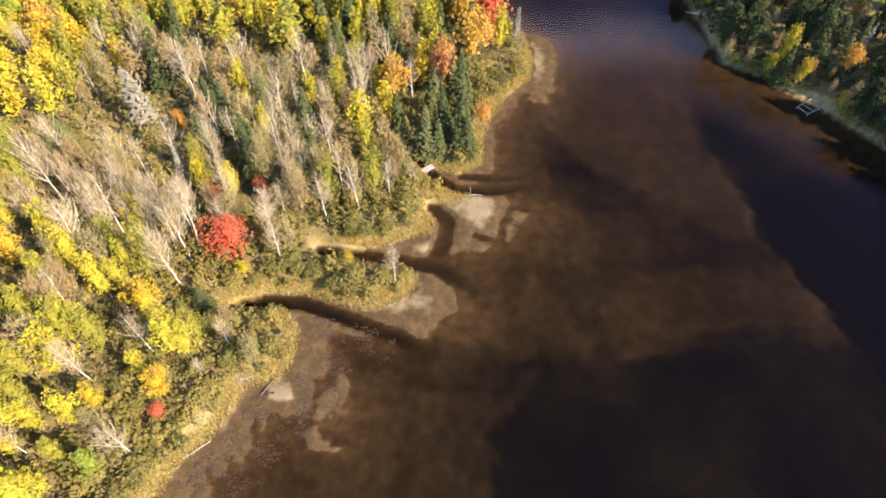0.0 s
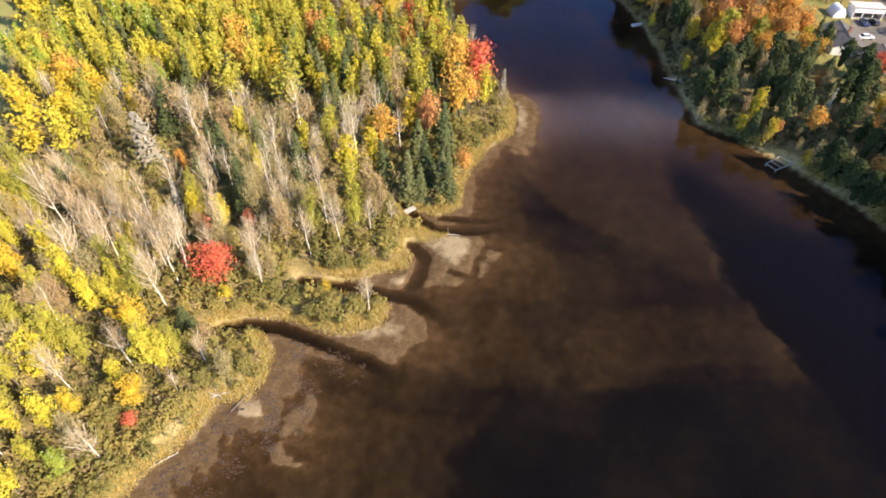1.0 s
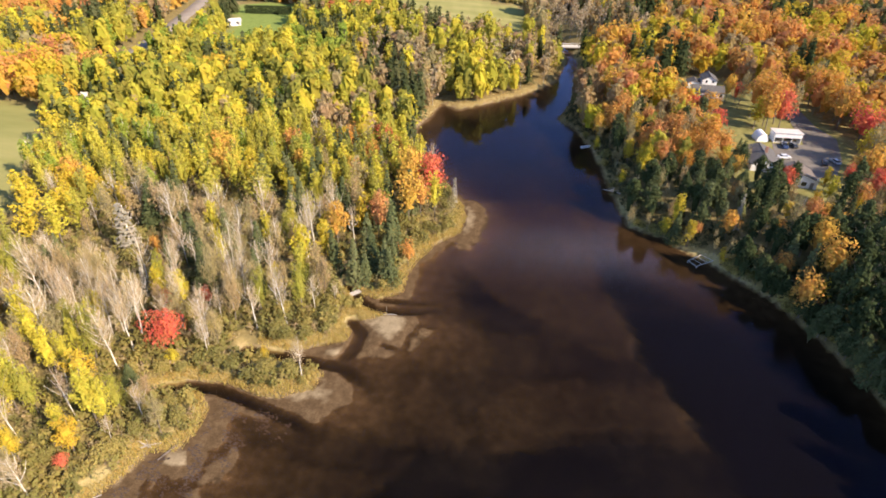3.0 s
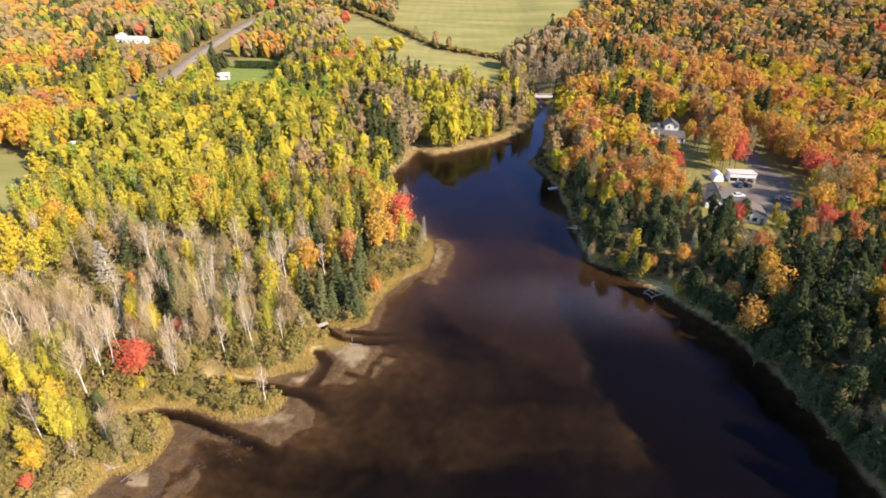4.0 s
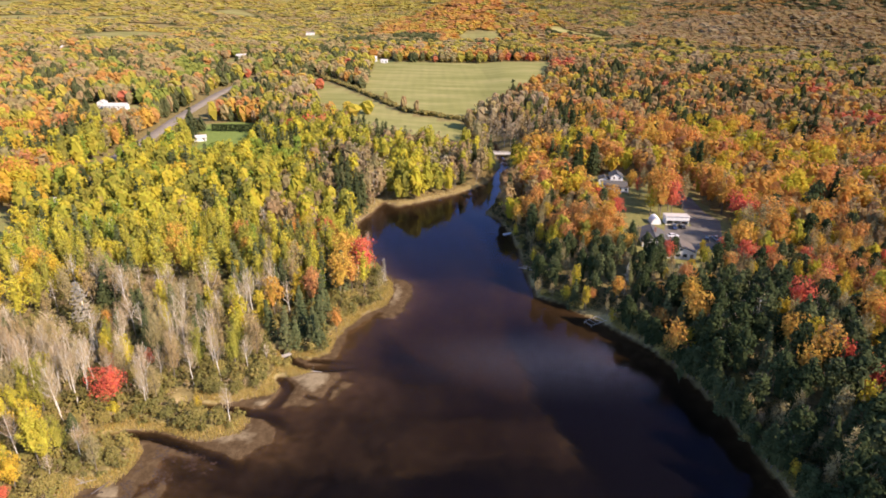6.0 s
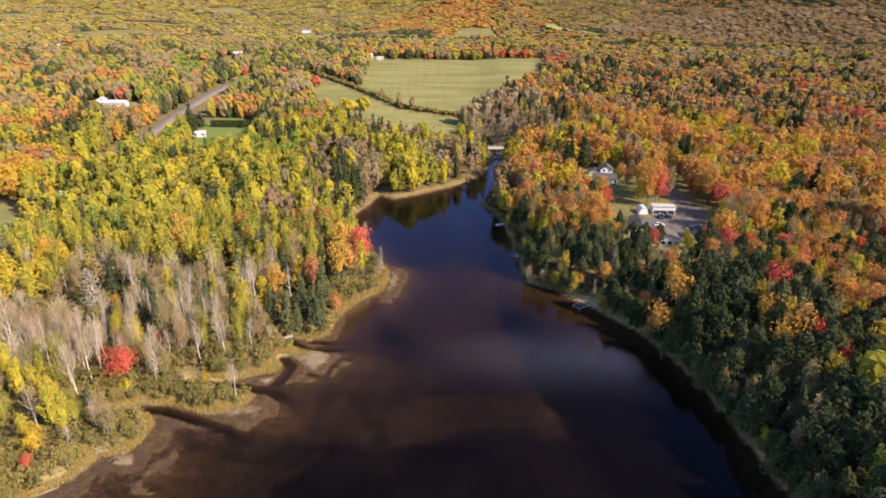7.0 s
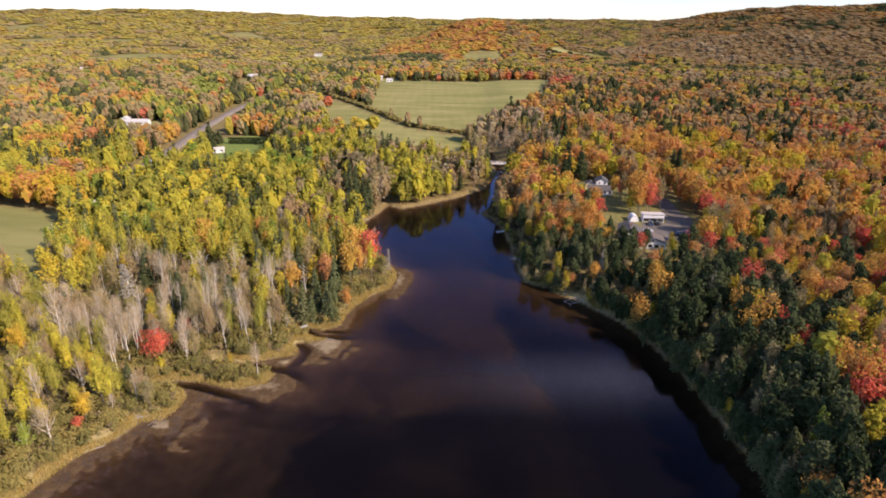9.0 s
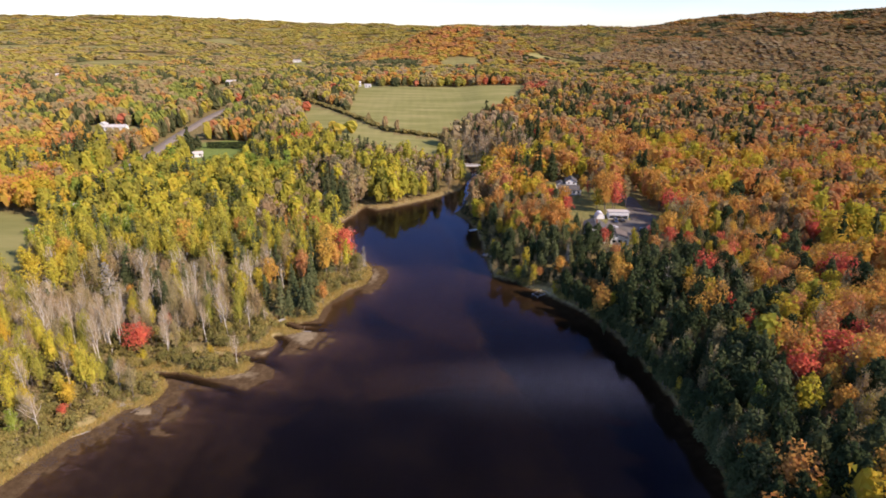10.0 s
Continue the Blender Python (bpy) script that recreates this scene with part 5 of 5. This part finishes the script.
cottage("long pale farm hall in a far clearing", -338, 1470, 12, 30, 12, 4, M_ROOF_TAN)
cottage("low pale-roofed shed beside the west field", -141, 199, 10, 9, 4, 2.2, M_ROOF_PALE)

# gravel yard and drive
DRIVE = [(117, 164), (121, 177), (127, 181.5), (128.6, 187), (139.6, 187), (142, 200), (146.5, 226), (140, 246), (146, 248), (153, 226), (151.5, 205), (154, 194), (147, 174), (140, 162), (131, 158)]
drive_me = bpy.data.meshes.new("drive")
dn = len(DRIVE)
drive_me.from_pydata([(x, y, 9.48) for x, y in DRIVE] + [(x, y, 9.2) for x, y in DRIVE], [],
                     [tuple(range(dn))[::-1]] + [(i, (i + 1) % dn, dn + (i + 1) % dn, dn + i) for i in range(dn)])
drive_me.materials.append(M_GRAVEL)
tagged(new("drive", drive_me), "pale gravel yard and drive between the houses", "driveway", kind="structure")


def ribbon(name, pts, width, lift, mat, label, category, depth=1.5):
    """A road on a low bank, along a line of places."""
    p = np.array(pts, float)
    dense = np.vstack([np.stack([np.linspace(a[0], b[0], 9)[:-1], np.linspace(a[1], b[1], 9)[:-1]], 1) for a, b in zip(p[:-1], p[1:])] + [p[-1:]])
    for _ in range(6):
        dense[1:-1] = (dense[:-2] + 2 * dense[1:-1] + dense[2:]) / 4
    t = np.gradient(dense, axis=0)
    nrm = np.stack([-t[:, 1], t[:, 0]], 1) / np.linalg.norm(t, axis=1)[:, None]
    z = height(dense[:, 0], dense[:, 1]) + lift
    for _ in range(4):
        z[1:-1] = np.maximum(z[1:-1], (z[:-2] + z[2:]) / 2)
    rows = [np.column_stack([dense + nrm * o, z - dz]) for o, dz in ((-width / 2 - 1.6, depth), (-width / 2, 0), (width / 2, 0), (width / 2 + 1.6, depth))]
    n = len(dense)
    f = [(k * n + i, k * n + i + 1, (k + 1) * n + i + 1, (k + 1) * n + i) for k in range(3) for i in range(n - 1)]
    return tagged(new(name, add_mesh(name, np.vstack(rows), np.array(f)[:, ::-1], mat)), label, category, kind="structure")


ribbon("road", ROAD, 7.5, 0.5, M_ASPHALT, "worn grey two-lane country road", "road")
ribbon("lane", [(20, 352), (52, 341.5), (60, 340.5)], 5, 0.6, M_GRAVEL, "pale gravel lane to the bridge", "road")
ribbon("side_lane", [(-152, 300), (-140, 318), (-132, 328)], 4, 0.45, M_GRAVEL, "gravel drive off the road", "road")


def small_bridge():
    ob = thing("bridge", "low pale concrete bridge over the outlet stream", "bridge", 69, 341, 3, 0.0)
    part("deck", box(-16, 16, -2.6, 2.6, 2.3, 2.75), M_CONCRETE, ob)
    for x in (-10, 10):
        part("abutment", box(x - 0.8, x + 0.8, -2.8, 2.8, -1.5, 2.3), M_CONCRETE, ob)
    for y in (-2.5, 2.4):
        part("rail", box(-16, 16, y, y + 0.1, 3.4, 3.55), M_TRIM, ob)
        for x in np.arange(-15, 16, 3.0):
            part("rail_post", box(x - 0.06, x + 0.06, y, y + 0.1, 2.75, 3.4), M_TRIM, ob)


small_bridge()


def hedge():
    ob = thing("hedge", "tall clipped dark green hedge behind the lawn", "hedge", -118.5, 366, 4)
    n = 5200
    p = np.stack([rng.uniform(-14.5, 14.5, n), rng.uniform(-1.5, 1.5, n), rng.uniform(0.1, 4.6, n)], 1)
    k = rng.randint(0, 3, n)
    p[k == 0, 1] = -1.5
    p[k == 1, 2] = 4.6
    o = np.zeros((n, 3))
    o[k == 0, 1], o[k == 1, 2], o[k == 2, 1] = -1, 1, 1
    p[k == 2, 1] = 1.5
    c = new("foliage", tri_mesh("foliage", sprays(p, o, rng.uniform(0.2, 0.42, n), rng, 1, 0.5), M_LEAF["pine"]))
    c.parent = ob
    for x in np.arange(-13, 14, 3.0):
        v, f = tube([(x, 0, -0.3), (x, 0, 2.0), (x, 0, 4.0)], [0.1, 0.08, 0.03], 5)
        part("stem", (v, f), M_BARK, ob)


hedge()


# ---- vehicles ----
def wheel_mesh(rad, wid, mat, inner):
    n = 14
    v, f = [], []
    for y in (-wid / 2, wid / 2):
        for rr in (rad, inner):
            v += [(math.cos(6.283 * i / n) * rr, y, math.sin(6.283 * i / n) * rr) for i in range(n)]
    for i in range(n):
        j = (i + 1) % n
        f += [(i, j, 2 * n + j, 2 * n + i), (i, n + i, n + j, j), (2 * n + i, 2 * n + j, 3 * n + j, 3 * n + i)]
    return np.array(v), np.array(f)


def profile_body(pts, half, inset):
    """A body from a side profile (x, z), pulled in towards the top."""
    zmax = max(z for _, z in pts)
    v = [(x, s * (half - inset * (z / zmax)), z) for s in (-1, 1) for x, z in pts]
    n = len(pts)
    me_f = [(i, (i + 1) % n, n + (i + 1) % n, n + i) for i in range(n)]
    return v, me_f + [tuple(range(n))[::-1], tuple(range(n, 2 * n))]


def car(label, x, y, turn, paint, truck=False, z=9.48):
    ob = thing("pickup_truck" if truck else "car", label, "pickup truck" if truck else "car", x, y, turn, z)
    ln = 2.7 if truck else 2.2
    low = [(-ln, 0.35), (ln, 0.35), (ln, 0.75), (ln - 0.15, 0.9), (ln - 1.2, 1.0), (-ln + 0.25, 1.02), (-ln, 0.9)]
    cab = [(-0.6, 1.0), (1.1, 1.0), (0.5, 1.62), (-0.45, 1.65)] if truck else [(-ln + 0.35, 1.0), (ln - 1.15, 1.0), (0.5, 1.42), (-1.2, 1.45)]
    for nm, prof, half, inset, mat in (("body", low, 0.9, 0.08, paint), ("cabin", cab, 0.84, 0.22, M_GLASS)):
        v, f = profile_body(prof, half, inset)
        me = bpy.data.meshes.new(nm)
        me.from_pydata(v, [], f)
        me.materials.append(mat)
        bev = bmesh.new()
        bev.from_mesh(me)
        bmesh.ops.recalc_face_normals(bev, faces=bev.faces)
        bmesh.ops.bevel(bev, geom=list(bev.edges), offset=0.05, segments=1, affect="EDGES")
        bev.to_mesh(me)
        bev.free()
        p = new(nm, me)
        p.parent = ob
        if nm == "cabin":
            top = [(a, b) for a, b in prof if b > 1.3]
            x0, x1 = min(a for a, _ in top), max(a for a, _ in top)
            part("roof", box(x0 - 0.05, x1 + 0.05, -0.64, 0.64, max(b for _, b in top) - 0.02, max(b for _, b in top) + 0.05), paint, p)
    if truck:
        part("cargo_bed", joined([box(-2.55, -0.8, -0.78, -0.7, 1.0, 1.22), box(-2.55, -0.8, 0.7, 0.78, 1.0, 1.22), box(-2.6, -2.52, -0.7, 0.7, 1.0, 1.22)]), paint, ob)
    for sx in (-ln + 0.8, ln - 0.85):
        for sy in (-0.82, 0.82):
            v, f = wheel_mesh(0.34, 0.2, M_RUBBER, 0.21)
            w = part("wheel", (v + np.array([sx, sy, 0.34]), f), M_RUBBER, ob)
            v, f = wheel_mesh(0.205, 0.16, M_CHROME, 0.02)
            part("rim", (v + np.array([sx, sy, 0.34]), f), M_CHROME, w)
    for sy in (-0.6, 0.6):
        part("headlight", box(ln - 0.06, ln + 0.02, sy - 0.18, sy + 0.18, 0.62, 0.76), M_CHROME, ob)
        part("tail_light", box(-ln - 0.02, -ln + 0.06, sy - 0.16, sy + 0.16, 0.66, 0.8), M_ROOF_BROWN, ob)


P_WHITE, P_BLUE, P_BLACK, P_RED, P_SILVER = (car_paint("paint_" + n, c) for n, c in (("white", (0.75, 0.76, 0.78)), ("blue", (0.05, 0.09, 0.2)),
                                             ("black", (0.02, 0.02, 0.022)), ("red", (0.4, 0.03, 0.03)), ("silver", (0.4, 0.41, 0.43))))
car("white and grey car parked on the gravel yard", 127.6, 173.6, 8, P_WHITE)
car("dark blue pickup parked before the garage", 131.6, 184.2, 80, P_BLUE, True)
car("black car parked before the garage bays", 134.8, 184.6, 95, P_BLACK)
car("dark car in tree shade on the drive", 139.6, 170.5, 70, P_BLACK)
car("silver car at the yard's shaded edge", 143.6, 172.0, 100, P_SILVER)
car("red car parked by the white house", 117.4, 235.2, 10, P_RED, z=ground_at(117.4, 235.2))
car("white car on the country road", -158.5, 300, 95, P_WHITE, z=ground_at(-158.5, 300) + 0.55)

# ---- small things on the shore ----


def boat():
    ob = thing("rowboat", "small white rowboat moored at the shaded bank", "boat", 64.6, 196.8, 25, 0.0)
    rows = []
    n = 9
    for k, (off, z) in enumerate(((1.0, 0.42), (0.72, -0.12), (0.66, -0.06), (0.92, 0.42))):
        t = np.linspace(0, 1, n)
        half = 0.78 * off * np.sqrt(np.clip(1 - (np.clip(t - 0.3, 0, 1) / 0.7) ** 2.2, 0.0, 1))
        rows.append(np.column_stack([-2.1 + 4.2 * t, half, np.full(n, z) + 0.18 * t ** 3]))
    v = np.vstack([np.vstack(rows), np.vstack([r * np.array([1, -1, 1]) for r in rows])])
    f = []
    for s in (0, 4):
        for k in range(3):
            for i in range(n - 1):
                q = ((s + k) * n + i, (s + k) * n + i + 1, (s + k + 1) * n + i + 1, (s + k + 1) * n + i)
                f.append(q if s else q[::-1])
    for k in (1, 2):
        for i in range(n - 1):
            f.append((k * n + i, k * n + i + 1, (4 + k) * n + i + 1, (4 + k) * n + i))
    f.append((0, n, 5 * n, 4 * n))
    part("hull", (v, np.array(f)), M_CANVAS, ob)
    for x in (-1.1, 0.3):
        part("bench", box(x - 0.14, x + 0.14, -0.62, 0.62, 0.22, 0.27), M_WOOD_GREY, ob)


boat()


def pole(ob, name, a, b, rad, mat):
    v, f = tube([a, tuple((p + q) / 2 for p, q in zip(a, b)), b], [rad, rad, rad * 0.9], 6)
    return part(name, (v, f), mat, ob)


def old_dock():
    """Bare pale frame of a dock drawn up on the bank."""
    ob = thing("dock_frame", "bare pale wooden dock frame lying at the waterline", "dock", 0, 0, 0, 0.0)
    a, b, c, d = (84.2, 119.0, 0.55), (85.9, 116.5, 0.5), (91.0, 119.3, 0.9), (88.4, 121.9, 0.9)
    for p, q in ((a, b), (a, d), (b, c), (d, c)):
        pole(ob, "beam", p, q, 0.09, M_WOOD_GREY)
    for u in (0.33, 0.66):
        pole(ob, "crossbar", tuple(p + (q - p) * u for p, q in zip(a, d)), tuple(p + (q - p) * u for p, q in zip(b, c)), 0.07, M_WOOD_GREY)
    for p in (a, b, c, d):
        pole(ob, "leg", (p[0], p[1], -0.9), (p[0], p[1], p[2] + 0.1), 0.09, M_WOOD_GREY)
    log = thing("driftwood_log", "pale driftwood trunk lying on the bank", "log", 0, 0, 0, 0.0)
    pole(log, "trunk", (89.5, 122.2, 0.9), (94.5, 119.4, 1.4), 0.22, M_WOOD_GREY)
    pole(log, "branch", (91.5, 121.1, 1.1), (92.4, 122.2, 1.9), 0.08, M_WOOD_GREY)


old_dock()


def fallen(label, a, b, rad, mat, branches, seed):
    """A fallen trunk with stubs of branches."""
    r = np.random.RandomState(seed)
    ob = thing("fallen_log", label, "log", 0, 0, 0, 0.0)
    a = np.array([a[0], a[1], ground_at(*a) + rad * 0.6])
    b = np.array([b[0], b[1], max(ground_at(*b), -0.05) + rad * 0.7])
    v, f = tube([a, a * 0.5 + b * 0.5 + np.array([0.1, 0.1, 0.06]), b], [rad, rad * 0.85, rad * 0.55], 7)
    part("trunk", (v, f), mat, ob)
    for _ in range(branches):
        u = r.uniform(0.25, 1.0)
        p = a + (b - a) * u
        q = p + np.array([r.normal(0, 0.9), r.normal(0, 0.9), r.uniform(0.3, 1.6)])
        pole(ob, "branch", tuple(p), tuple(q), rad * 0.3, mat)


fallen("dark wet log half sunk in the shore mud", (-27.2, 44.2), (-29.2, 40.9), 0.22, M_LOG, 0, 1)
fallen("pale driftwood log on the grassy bank", (-33.4, 42.8), (-30.6, 44.3), 0.16, M_WOOD_GREY, 5, 2)
fallen("pale driftwood limb beside the sedge", (-33.0, 43.6), (-31.3, 43.2), 0.13, M_WOOD_GREY, 3, 3)
fallen("thin grey log along the mud edge", (-38.6, 30.4), (-35.2, 33.2), 0.12, M_WOOD_GREY, 1, 4)
fallen("fallen bleached tree hanging over the water", (71.5, 156.5), (66.6, 161.0), 0.2, M_WOOD_GREY, 12, 5)
fallen("grey log on the sandy spit", (4.0, 86.6), (7.5, 86.9), 0.1, M_WOOD_GREY, 1, 7)
fallen("short dark log by the creek mouth", (-14.5, 58.6), (-12.2, 58.9), 0.12, M_LOG, 1, 8)
slab = thing("plank_crossing", "small pale plank crossing over the creek", "footbridge", -4.2, 93.6, 42, 0.75)
for k in range(5):
    part("plank", box(-1.5, 1.5, -0.75 + 0.3 * k, -0.48 + 0.3 * k, 0.0, 0.08), M_WOOD_GREY, slab)
for x in (-1.3, 1.2):
    part("bearer", box(x, x + 0.14, -0.75, 0.72, -0.5, -0.004), M_LOG, slab)
